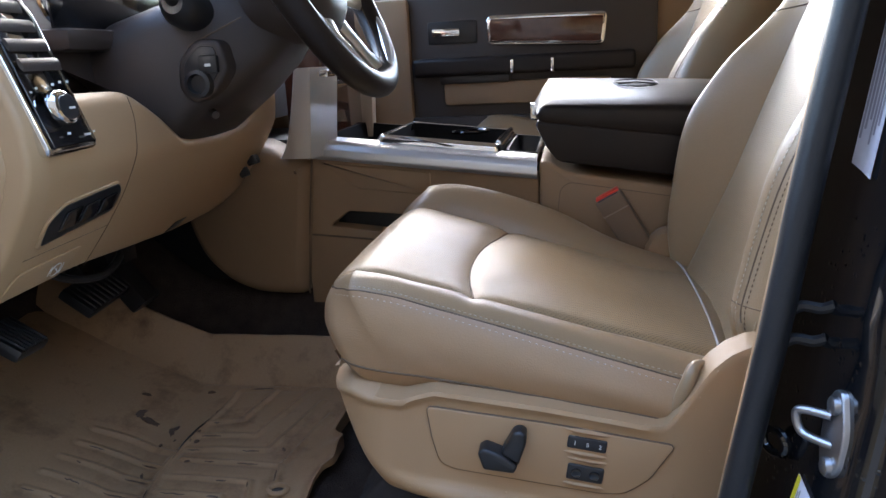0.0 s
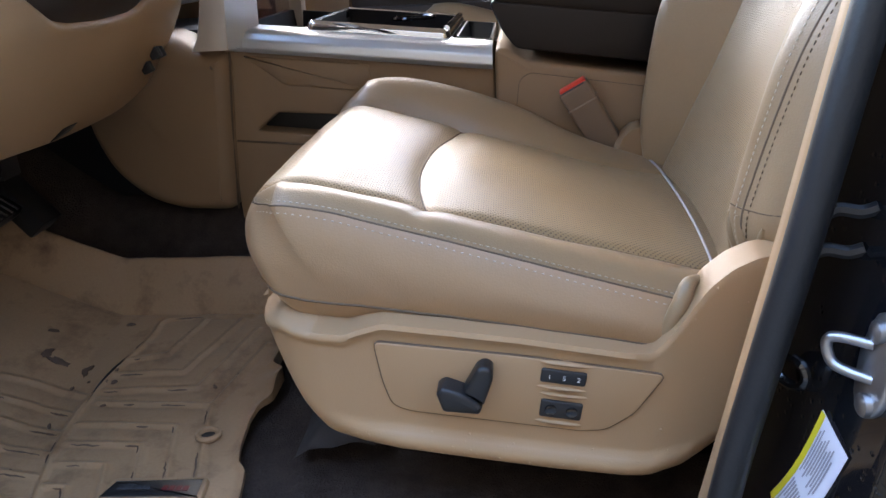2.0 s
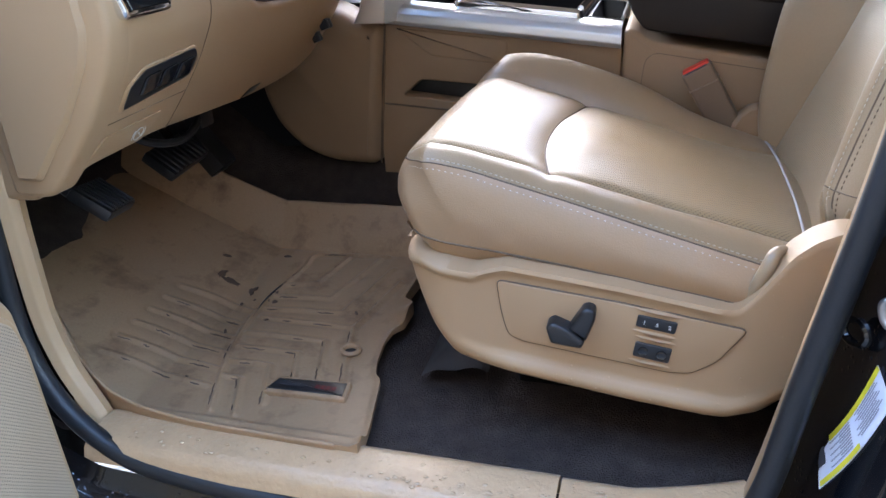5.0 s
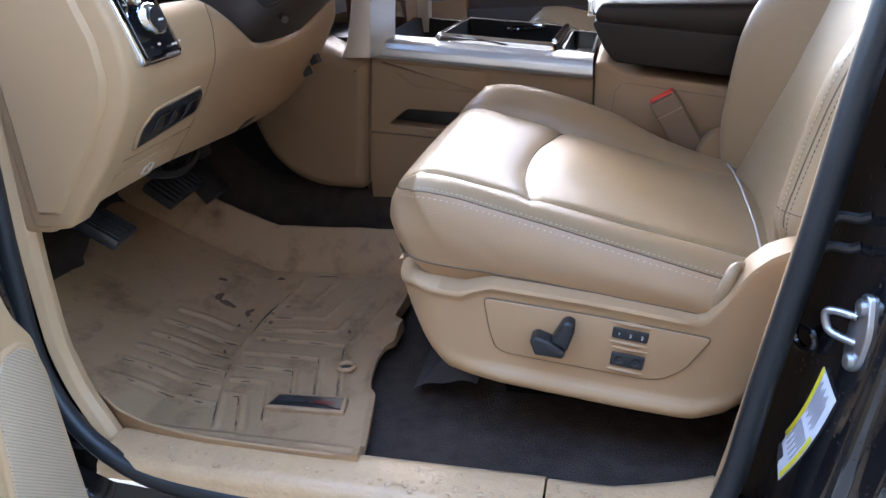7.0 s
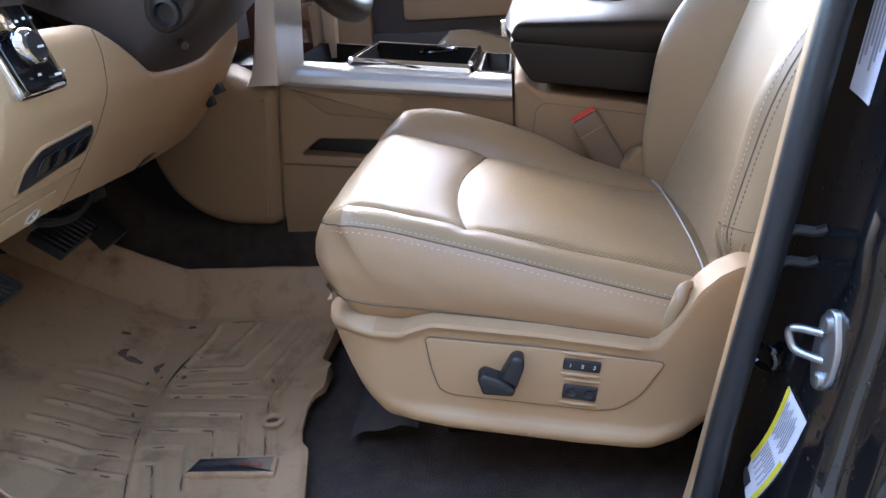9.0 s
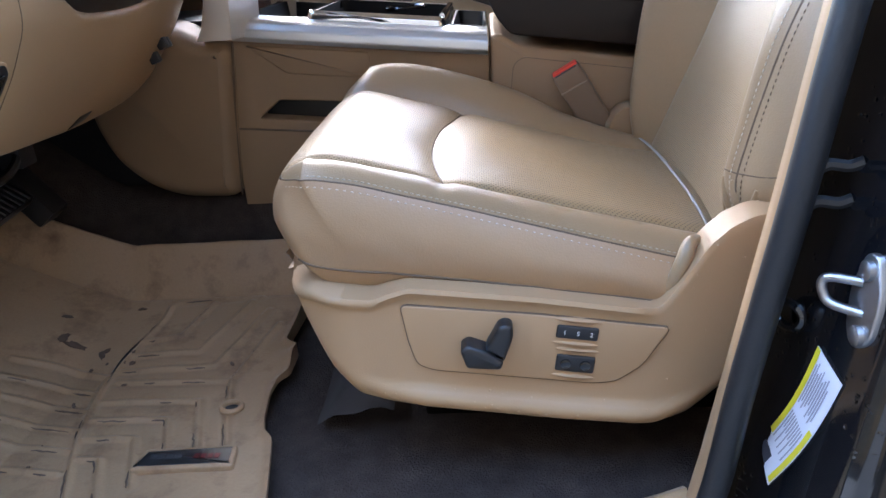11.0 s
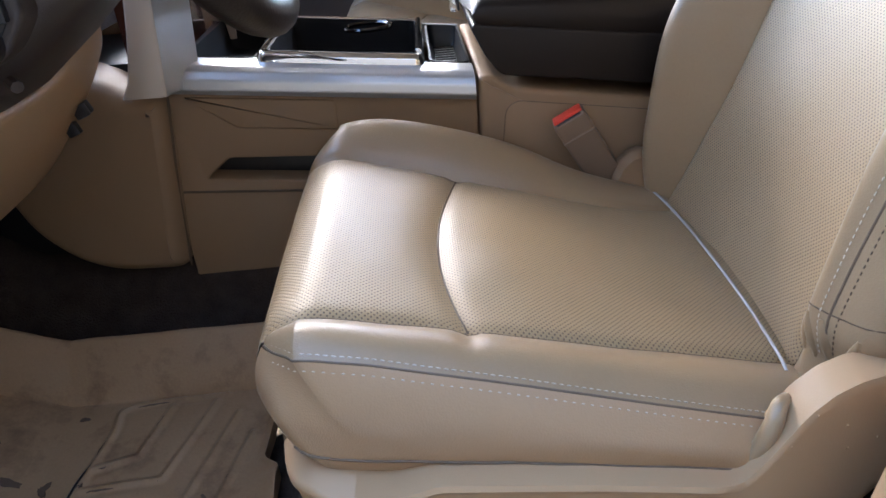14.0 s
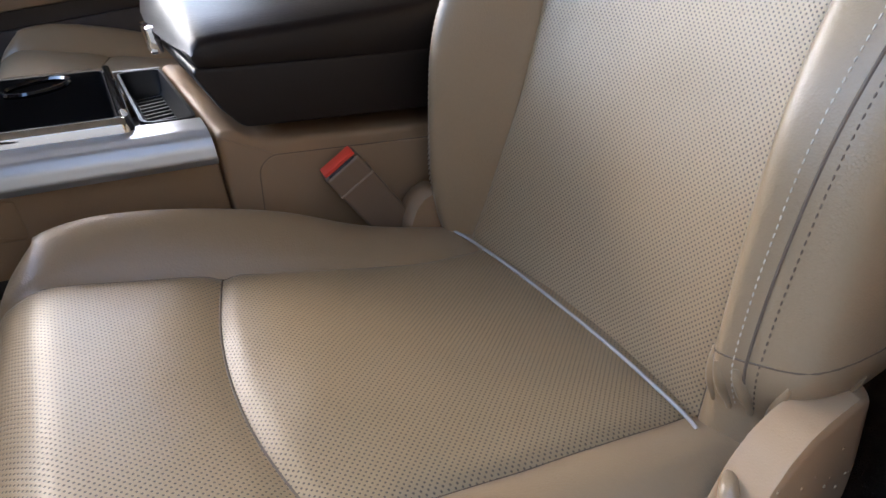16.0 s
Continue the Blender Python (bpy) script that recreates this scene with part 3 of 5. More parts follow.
def make_seat(seat, driver):
    base = (0.13, 0.30, 0.0)

    def p(name, bm, mat, label="", parent=seat, crease=60):
        return link(name, bm, mat, parent, label, base=base if parent is seat else None, crease=crease)
    cushion = p("cushion", sheet(56, 60, front_panel), PERF, "perforated tan leather thigh panel, shiny with wear")

    def rear_panel(u, v):
        y = 0.0
        x1 = 0.395
        y = mixv(seam_near(0.6), seam_far(0.6), v)
        for _ in range(3):
            x = mixv(arc_x(y), x1, u)
            uu = (x + 0.10) / 0.50
            y = mixv(seam_near(uu), seam_far(uu), v)
        return top_point(uu, y)
    p("seat_panel", sheet(60, 60, rear_panel), PERF, "perforated tan leather seat panel", cushion)
    p("outer_bolster", sheet(90, 12, lambda u, v: (lambda uu: top_point(uu, mixv(edge_near(uu), seam_near(uu), v)))(-0.3 + 1.28 * u)), LEATHER, "smooth tan leather bolster, creased and shiny", cushion)
    p("inner_bolster", sheet(90, 22, lambda u, v: (lambda uu: top_point(uu, mixv(seam_far(uu), edge_far(uu), v)))(-1 + 1.98 * u)), LEATHER, "plump smooth tan leather bolster", cushion)

    # side facing below the stitched seam
    def top_edge(s):
        uu = 0.83 - 1.13 * s
        x, z = curve(uu)
        return Vector((x, edge_near(uu), stitch_z(x)))

    def low_edge(s):
        x = mixv(0.315, -0.128, s)
        return Vector((x, 0.026 + 0.06 * max(0, (s - 0.9) / 0.1) ** 2, I(x, [-0.135, -0.113, -0.07, 0.024, 0.129, 0.304], [0.272, 0.262, 0.246, 0.234, 0.220, 0.194], 0.02)))

    def facing(u, v):
        s = u
        a, b = top_edge(s), low_edge(s)
        out = Vector((0, -1, 0)) if s < 0.7 else Vector((-1.2 * ((s - 0.7) / 0.3) ** 2, -1, 0)).normalized()
        q = mixv(a, b, v)
        wave = 0.0022 * noise.noise(Vector((s * 9, v * 4, 1))) * math.sin(math.pi * v)
        return q + out * (0.024 * math.sin(math.pi * min(1, v * 0.92 + 0.02)) ** 0.8 + wave)
    p("side_facing", sheet(70, 18, facing), LEATHERSIDE, "smooth tan leather side facing", cushion)
    # front skirt from the roll to the base, and the far flank
    p("cushion_flank", sheet(40, 8, lambda u, v: (lambda uu: Vector((curve(uu)[0], edge_far(uu), 0)) + Vector((0, 0.008 * math.sin(math.pi * v), mixv(top_point(uu, edge_far(uu)).z, 0.17, v))))(-0.9 + 1.85 * u)), LEATHER, "", cushion)
    # seams and stitching
    path = [top_edge(s) + Vector((0, -0.0015, 0.0005)) for s in np.linspace(0, 1, 60)]
    p("seam", tube(path, 0.0012, 6), SEAM, "", cushion)
    p("stitching", stitches([q + Vector((0, 0.006, 0.0026)) for q in path]), THREAD, "pale thread stitching", cushion)
    p("stitching", stitches([q + Vector((0, -0.0065, -0.006)) for q in path], 0.0085, 0.003), THREAD, "", cushion)
    p("seam", tube([top_point((arc_x(y) + 0.10) / 0.5, y) + Vector((0, 0, 0.0006)) for y in np.linspace(0.09, 0.463, 90)], 0.0010, 6), SEAM, "", cushion)
    for fn in (seam_near, seam_far):
        p("seam", tube([top_point(uu, fn(uu)) + Vector((0, 0, -0.0008)) for uu in np.linspace(-0.28, 0.96, 80)], 0.0013, 6), SEAM, "", cushion)
    # tuck of leather at the rear corner of the facing
    tuck = fine([(0.292, 0.018, 0.206), (0.300, 0.004, 0.235), (0.312, 0.002, 0.268), (0.322, 0.012, 0.286), (0.345, 0.03, 0.280)])
    p("corner_tuck", tube(tuck, [0.003 + 0.006 * math.sin(math.pi * k / (len(tuck) - 1)) for k in range(len(tuck))], 10), LEATHER, "folded tan leather corner", cushion)

    # backrest
    def xi(z):
        return 0.380 + 0.36 * (z - 0.25)

    def off(z):
        return I(z, [0.23, 0.25, 0.29, 0.34, 0.44, 0.5, 0.55, 0.63, 0.68, 0.72, 0.95], [0.005, 0.012, 0.034, 0.054, 0.078, 0.090, 0.090, 0.064, 0.03, 0.012, 0.0], 0.02)

    def seam_b(z):
        return I(z, [0.23, 0.25, 0.30, 0.40, 0.46, 0.58, 0.70, 0.95], [0.095, 0.102, 0.115, 0.131, 0.137, 0.137, 0.142, 0.15], 0.03)
    MID = 0.302
    cache = {}

    def foot(z):
        """How far the cover is drawn in below the cross seam at the foot of the near bolster."""
        return max(0.0, min(1.0, (0.345 - z) / 0.05)) ** 1.5

    def near_seam(z):
        return I(z, [0.23, 0.30, 0.40, 0.60, 0.95], [0.098, 0.104, 0.108, 0.110, 0.13], 0.03)

    def keys(z, mir):
        o, s = off(z), seam_b(z)
        bulge = 0.012 * math.sin(math.pi * min(1, max(0, (z - 0.24) / 0.5)))
        if mir:
            return [(0.06, xi(z) + 0.15), (0.030, xi(z) + 0.12), (0.014 - bulge, xi(z) + 0.05 - 0.4 * o), (0.022 - bulge, xi(z) + 0.006 - 0.72 * o), (0.052, xi(z) - 0.97 * o - 0.002), (0.084, xi(z) - 1.0 * o - 0.006), (s - 0.004, xi(z) - 0.10 * o), (s, xi(z) + 0.002)]
        o, s, q = 0.70 * o, near_seam(z), foot(z)
        y0 = 0.004 - 0.6 * bulge + 0.022 * q
        return [(0.06, xi(z) + 0.15), (y0 + 0.014, xi(z) + 0.12), (y0, xi(z) + 0.06 - 0.3 * o), (y0 + 0.012, xi(z) + 0.012 - 0.72 * o + 0.012 * q), (I(z, [0.30, 0.40, 0.50, 0.60, 0.95], [0.056, 0.054, 0.045, 0.034, 0.03], 0.03), xi(z) - 0.94 * o + 0.014 * q), (0.080, xi(z) - 1.0 * o - 0.003 + 0.010 * q), (s - 0.006, xi(z) - 0.22 * o), (s, xi(z) + 0.002)]

    def section(z, v, lo, hi, mirror=False):
        if (z, mirror) not in cache:
            cache[z, mirror] = fine([(a, b, 0) for a, b in keys(z, mirror)], n=8)
        k = cache[z, mirror]
        q = lo + (hi - lo) * v
        i = min(int(q), len(k) - 2)
        w = k[i].lerp(k[i + 1], q - i)
        return Vector((w.y, (2 * MID - w.x) if mirror else w.x, z))
    H0, H1 = 0.235, 0.95
    hz = lambda u: mixv(H0, H1, u)

    def insert(u, v):
        z = hz(u)
        s, s2 = near_seam(z), 2 * MID - seam_b(z)
        y = mixv(s, s2, v)
        x = xi(z) + 0.012 * math.sin(math.pi * v) - 0.004 + 0.005 * (math.exp(-((y - s) / 0.006) ** 2) + math.exp(-((s2 - y) / 0.006) ** 2)) + 0.0015 * noise.noise(Vector((y * 12, z * 12, 7)))
        return Vector((x, y, z))
    back = p("backrest", sheet(80, 50, insert), PERF_BACK, "perforated tan leather backrest panel")
    for mir in (False, True):
        p("back_bolster", sheet(60, 24, lambda u, v: section(hz(u), v, 32, 56, mir)), LEATHER, "smooth tan leather back bolster", back)
        p("back_side", sheet(60, 32, lambda u, v: section(hz(u), v, 0, 32, mir)), LEATHER, "", back)
        sgn = -1 if mir else 1
        pth = [section(z, 0, 32, 32, mir) for z in np.linspace(0.262 if mir else 0.30, 0.69, 70)]
        p("seam", tube([w + Vector((0.0006, 0, 0)) for w in pth], 0.0016, 6), SEAM, "", back)
        p("stitching", stitches([section(w.z, 0, 34.2, 34.2, mir) + Vector((-0.0008, 0, 0)) for w in pth]), THREAD, "", back)
        p("stitching", stitches([section(w.z, 0, 30.2, 30.2, mir) + Vector((-0.0004, -0.0008 * sgn, 0)) for w in pth]), SEAM, "", back)
        p("seam", tube([section(z, 0, 56, 56, mir) + Vector((0.001, 0, 0)) for z in np.linspace(0.245, 0.93, 70)], 0.0014, 6), SEAM, "", back)
        p("seam", tube([section(0.69 + 0.02 * k / 20, k / 20, 26, 56, mir) + Vector((-0.0005, 0, 0)) for k in range(21)], 0.0014, 6), SEAM, "", back)
        # gathered skirt at the foot of the bolster
        if mir:
            g = [section(0.262, 0, q, q, mir) + Vector((-0.002, 0, -0.006)) for q in range(10, 46, 3)]
            p("gathered_skirt", tube(g, [0.0075 + 0.002 * math.sin(k * 1.7) for k in range(len(g))], 8), LEATHER, "gathered tan leather skirt", back)
            continue
        g = [section(0.347 + 0.022 * max(0, (32 - q) / 22) - 0.034 * max(0, (q - 37) / 12) ** 2, 0, q, q) for q in range(10, 49, 2)]
        p("seam", tube(g, 0.0008, 6), SEAM, "", back)
        for q, w in ((18, 0.004), (26, 0.005), (34, 0.006), (39, 0.005), (44, 0.0055)):
            f = [section(z, 0, q + 10 * (0.345 - z) * (1 if q < 34 else -6), q) + Vector((0.001, 0.001, 0)) for z in np.linspace(0.338, 0.290, 8)]
            p("gathered_skirt", tube(f, [w * (0.35 + 0.65 * math.sin(math.pi * (k + 0.5) / 8)) for k in range(8)], 8), LEATHER, "gathered tan leather skirt", back)
    p("back_shell", sheet(10, 10, lambda u, v: Vector((xi(hz(u)) + 0.15 + 0.02 * math.sin(math.pi * v), mixv(0.06, 2 * MID - 0.06, v), hz(u)))), TANPL, "tan plastic seat back", back)
    p("back_top", sheet(12, 24, lambda u, v: Vector((mixv(xi(H1) - 0.0, xi(H1) + 0.15, u), mixv(0.06, 2 * MID - 0.06, v), H1 + 0.03 * math.sin(math.pi * u) ** 0.6))), LEATHER, "", back)
    p("piping", tube(fine([(0.364, 0.520, 0.268), (0.370, 0.49, 0.268), (0.372, 0.40, 0.272), (0.372, 0.30, 0.273), (0.371, 0.2, 0.271), (0.368, 0.11, 0.265), (0.366, 0.085, 0.261)]), 0.0019, 8), PIPING, "pale grey piping along the bite line", back)
    # inner recliner cover on the console side
    p("recliner_cover", loft([[Vector((0.355 + r * 0.045 * math.cos(a), y, 0.265 + r * 0.06 * math.sin(a))) for a in np.linspace(0, 2 * math.pi, 16, endpoint=False)] for y, r in ((0.535, 0.9), (0.55, 1.0), (0.575, 0.95), (0.585, 0.7))]), TANSHADE, "tan plastic hinge cover")

    # base
    TX = [-0.152, -0.105, -0.060, -0.032, -0.016, 0.010, 0.15, 0.280, 0.288, 0.306, 0.335, 0.356, 0.378, 0.400, 0.435, 0.470]
    TZ_ = [0.240, 0.254, 0.250, 0.247, 0.254, 0.262, 0.245, 0.2235, 0.226, 0.250, 0.296, 0.315, 0.325, 0.328, 0.327, 0.310]
    LX = [-0.152, -0.134, -0.112, -0.090, -0.060, -0.022, 0.18, 0.285, 0.324, 0.350, 0.387, 0.440, 0.470]
    LZ_ = [0.262, 0.230, 0.186, 0.144, 0.111, 0.098, 0.069, 0.058, 0.070, 0.093, 0.130, 0.20, 0.300]

    def shield_point(u, v):
        x = mixv(-0.152, 0.470, u)
        lo_, hi_ = I(x, LX, LZ_, 0.006), I(x, TX, TZ_, 0.004)
        w = (v - 0.12) / 0.76
        z = mixv(lo_, hi_, min(1, max(0, w)))
        if w < 0 or w > 1:
            return Vector((x, 0.085 - 0.06 * max(0, min(1, (x - 0.27) / 0.03)), z + (0.004 if w < 0 else 0)))
        top_r, low_r = 0.010, 0.030
        dt, dl = (hi_ - z) / top_r, (z - lo_) / low_r
        de = min(x + 0.152, 0.470 - x) / 0.035
        y = -0.0165
        for d_, r_ in ((dt, top_r), (dl, 0.020), (de, 0.030)):
            if d_ < 1:
                y += r_ * (1 - math.sqrt(max(0, 1 - (1 - d_) ** 2)))
        # raised lower lip and upper ledge round the switch panel
        y -= 0.013 * math.exp(-((z - lo_ - 0.022) / 0.013) ** 4) * min(1, max(0, (x + 0.06) / 0.08)) * min(1, max(0, (0.34 - x) / 0.08))
        y -= 0.006 * math.exp(-((hi_ - z - 0.007) / 0.007) ** 4) * min(1, max(0, (0.29 - x) / 0.03))
        y += 0.072 * max(0, (-0.055 - x) / 0.097) ** 2
        y += 0.010 * max(0, (x - 0.30) / 0.13)
        return Vector((x, y, z))
    shield = p("base_shield", sheet(170, 44, shield_point), TANPL, "tan plastic seat side shield" if driver else "", crease=50)
    p("shield_ridge", tube([Vector((x, -0.0055 + 0.010 * max(0, (x - 0.30) / 0.13), I(x, TX, TZ_, 0.004) - 0.011)) for x in np.linspace(0.312, 0.43, 24)], 0.0014, 6), SEAM, "", shield)
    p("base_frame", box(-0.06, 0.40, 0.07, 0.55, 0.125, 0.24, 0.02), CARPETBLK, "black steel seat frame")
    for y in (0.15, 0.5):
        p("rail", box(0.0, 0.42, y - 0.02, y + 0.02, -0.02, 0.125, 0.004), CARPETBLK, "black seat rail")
    if not driver:
        return
    PAN = rounded([(0.0, 0.237), (0.15, 0.2195), (0.298, 0.197), (0.268, 0.150), (0.240, 0.130), (0.215, 0.128), (0.032, 0.152), (0.014, 0.160), (0.006, 0.19)], 0.008, 3)
    p("panel_gap", slab(offset(PAN, -0.0011), XZ, -0.010, -0.0190, 0.0004), SEAM, "", shield)
    panel = p("switch_panel", slab(PAN, XZ, -0.010, -0.0200, 0.0015), TANPL, "tan switch panel", shield)
    # power seat control: bar and lever
    bar = p("seat_control", slab(rounded([(0.0645, 0.189), (0.071, 0.1665), (0.109, 0.163), (0.113, 0.173), (0.0934, 0.188), (0.0735, 0.196)], 0.004), XZ, -0.018, -0.044, 0.005), BLACKPL, "black power seat control bar", shield)
    p("lever", slab(rounded([(0.092, 0.186), (0.108, 0.215), (0.1155, 0.2185), (0.124, 0.2145), (0.124, 0.202), (0.113, 0.170), (0.104, 0.178)], 0.005), XZ, -0.018, -0.040, 0.005), BLACKPL, "black backrest lever", shield)
    for (cx, cz, w, h, bits) in ((0.1955, 0.1955, 0.047, 0.0165, "1S2"), (0.193, 0.1555, 0.044, 0.0215, "")):
        rot = -0.15
        R = lambda a, b, d, cx=cx, cz=cz: Vector((cx + a * math.cos(rot) - b * math.sin(rot), d, cz + a * math.sin(rot) + b * math.cos(rot)))
        sw = p("memory_switch" if bits else "lumbar_switch", slab(rounded([(-w / 2, h / 2), (-w / 2, -h / 2), (w / 2, -h / 2), (w / 2, h / 2)], 0.003), R, -0.016, -0.0225, 0.002), BLACKPL, "black three-button memory switch" if bits else "black lumbar rocker switch", shield)
        for k, ch in enumerate(bits or "  "):
            x = (-0.0145, 0.0005, 0.0155)[k] if bits else (-0.011, 0.011)[k]
            c = R(x, 0, -0.0235)
            if bits:
                text("figure", ch, 0.0075, Matrix.Translation(c) @ Euler((radians(90), 0, 0)).to_matrix().to_4x4() @ Matrix.Rotation(rot, 4, "Z"), MARK, sw)
            else:
                p("dimple", loft([[R(x + r * math.cos(a), r * math.sin(a), d) for a in np.linspace(0, 2 * math.pi, 14, endpoint=False)] for r, d in ((0.0062, -0.022), (0.0058, -0.0245), (0.0035, -0.0238))]), GLOSSBLK, "", sw)
        for s in (1, -1):
            zz = s * (h / 2 + 0.0065)
            p("finger_ridge", loft([[R(-w / 2 - 0.008 + (w + 0.016) * t, zz + 0.0035 * q * math.sin(math.pi * t) ** 0.5, -0.0178 - dd * math.sin(math.pi * t) ** 0.7) for t in np.linspace(0, 1, 14)] + [R(-w / 2 - 0.008 + (w + 0.016) * t, zz - 0.0035 * q * math.sin(math.pi * t) ** 0.5, -0.0178 - dd * math.sin(math.pi * t) ** 0.7) for t in np.linspace(0.95, 0.05, 12)] for q, dd in ((1, -0.002), (0.8, 0.004), (0.3, 0.0062))]), TANPL, "", shield)
    # rain drops blown onto the shield
    rnd = random.Random(31)
    bm = bmesh.new()
    for k in range(44):
        u, v = rnd.choice(((rnd.uniform(0.72, 0.95), rnd.uniform(0.35, 0.85)), (rnd.uniform(0.2, 0.75), rnd.uniform(0.20, 0.30))))
        c, r = shield_point(u, v), rnd.uniform(0.0007, 0.0017)
        loft([[c + Vector((r * q * math.cos(a), 0.0004 - h * r, r * q * math.sin(a) * 1.2)) for a in np.linspace(0, 2 * math.pi, 7, endpoint=False)] for q, h in ((1, 0), (0.85, 0.45), (0.4, 0.7))], bm=bm)
    tagged(p("rain_drops", bm, bpy.data.materials["water"], "", shield), kind="stuff")
    # stitched welt under the facing
    p("welt", tube([facing(s, 0.80 - 0.12 * (1 - s) ** 2) + Vector((0, -0.0006, 0)) for s in np.linspace(0.02, 0.94, 60)], 0.0014, 6), SEAM, "", cushion)
    p("welt_strip", sheet(40, 4, lambda u, v: low_edge(0.88 * u) + Vector((0, -0.004 + 0.004 * v, 0.004 - 0.03 * v))), LEATHER, "", cushion)


def front_panel(u, v):
    """From the lower front edge over the roll to the curved seam."""
    y = mixv(0.08, 0.47, v)
    for _ in range(3):
        u1 = (arc_x(y) + 0.10) / 0.50
        uu = mixv(-1.0, u1, u)
        a = seam_near(uu) if uu > -0.3 else edge_near(uu)
        y = mixv(a, seam_far(uu), v)
    return top_point(uu, y)


driver_seat = thing("driver_seat", (0.13, 0.30, 0.0), "tan perforated leather driver seat with power switch panel", "seat", "front seats")
make_seat(driver_seat, True)
passenger_seat = thing("passenger_seat", (0.13, 1.32, 0.045), "tan perforated leather passenger seat beside the console", "seat", "front seats")
make_seat(passenger_seat, False)

# seat belt buckle standing between seat and console
buckle = thing("seat_belt_buckle", (0.32, 0.575, 0.26), "tan seat belt buckle with a red release button", "buckle")
ax = (Vector((0.238, 0.565, 0.392)) - Vector((0.31, 0.575, 0.27))).normalized()
yy = Vector((0.12, 1, 0)).normalized()
zz = ax.cross(yy).normalized()
yy = zz.cross(ax).normalized()
BM = Matrix((( zz.x, yy.x, ax.x, 0.300), (zz.y, yy.y, ax.y, 0.572), (zz.z, yy.z, ax.z, 0.288), (0, 0, 0, 1)))
part("body", box(-0.026, 0.026, -0.014, 0.014, -0.06, 0.112, 0.005, 3, m=BM), material("buckle_tan", (0.19, 0.130, 0.085), 0.5, grain=500), buckle)
part("collar", box(-0.0268, 0.0268, -0.0150, 0.0150, 0.078, 0.081, 0.001, 1, m=BM), material("collar_tan", (0.28, 0.21, 0.15), 0.5), buckle)
part("button", box(-0.0235, 0.0235, -0.0075, 0.0125, 0.10, 0.1165, 0.003, 2, m=BM), RED, buckle, "red release button")
part("tongue_slot", box(-0.020, 0.020, -0.0125, -0.0085, 0.105, 0.1128, 0.0008, 1, m=BM), BLACKPL, buckle)

# ================= centre console =================
console = thing("centre_console", (-0.1, 0.8, 0.0), "tan centre console with satin silver top trim", "console")
TZ = lambda x: 0.4537 - 0.112 * (x + 0.24)          # lower edge of the silver band
SIDE = rounded([(-0.384, 0.10), (0.112, 0.08), (0.112, 0.262), (-0.15, 0.298), (-0.328, 0.318), (-0.286, 0.350), (-0.15, 0.340), (0.112, 0.308), (0.112, TZ(0.112) - 0.002), (-0.350, TZ(-0.350) - 0.002), (-0.384, TZ(-0.384))], 0.006, 2)
# side panels take the darkened tan, so their shade is in the base colour
part("side_panel", slab(SIDE, XZ, 0.70, 0.612, 0.004), TANSHADE, console, "tan plastic console side with a map pocket")
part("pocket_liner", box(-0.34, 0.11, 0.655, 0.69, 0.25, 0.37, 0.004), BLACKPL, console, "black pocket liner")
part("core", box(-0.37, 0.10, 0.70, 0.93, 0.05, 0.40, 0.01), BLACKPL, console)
part("far_side_panel", box(-0.384, 0.112, 0.955, 1.0, 0.08, 0.42, 0.01), TANSHADE, console)
part("cubby_door", slab(rounded([(-0.335, TZ(-0.335) - 0.010), (-0.106, TZ(-0.106) - 0.010), (-0.106, TZ(-0.106) - 0.058), (-0.262, TZ(-0.262) - 0.058)], 0.006, 3), XZ, 0.62, 0.6095, 0.003), TANSHADE, console, "flush tan cubby panel")
part("side_ledge", tube([(-0.37, 0.612, 0.300), (-0.2, 0.611, 0.286), (0.1, 0.611, 0.262)], 0.0022, 6), SEAM, console)
# silver top: a frame round the bins, thick at the near edge
PROF = [(0.598, -0.002), (0.594, 0.006), (0.596, 0.020), (0.604, 0.032), (0.616, 0.037), (0.640, 0.040)]


def band(y_of, x0, x1):
    def f(u, v):
        x = mixv(x0, x1, u)
        k = v * (len(PROF) - 1)
        i = min(int(k), len(PROF) - 2)
        t = k - i
        return Vector((x, y_of(mixv(PROF[i][0], PROF[i + 1][0], t)), TZ(x) + mixv(PROF[i][1], PROF[i + 1][1], t)))
    return sheet(30, 20, f)


part("trim_near", band(lambda y: y, -0.350, 0.110), SILVER, console, "satin silver trim along the near edge")
part("trim_far", band(lambda y: 1.60 - y, -0.350, 0.110), SILVER, console, "satin silver trim along the far edge")
deck = lambda x0, x1, y0, y1, dz=0.0: sheet(6, 6, lambda u, v: Vector((mixv(x0, x1, u), mixv(y0, y1, v), TZ(mixv(x0, x1, u)) + 0.040 + dz)))
part("deck", deck(-0.350, -0.215, 0.64, 0.66), SILVER, console)
part("deck", deck(0.035, 0.110, 0.64, 0.655), SILVER, console)


def bin_(name, x0, x1, y0, y1, depth, mat, label, wall=0.004, lift=0.0):
    rings = []
    pl = rounded([(x0, y0), (x1, y0), (x1, y1), (x0, y1)], 0.018, 4)
    for ins, dz in ((0, -0.012), (0, 0.001), (wall, 0.001), (wall + 0.004, -depth + 0.01), (wall + 0.012, -depth)):
        rings.append([Vector((a, b, TZ(a) + 0.040 + dz + lift)) for a, b in offset(pl, ins)])
    bm = loft(rings, cap=False)
    bm.verts.ensure_lookup_table()
    bm.faces.new([bm.verts[len(bm.verts) - len(pl) + k] for k in range(len(pl))])
    return part(name, bm, mat, console, label)


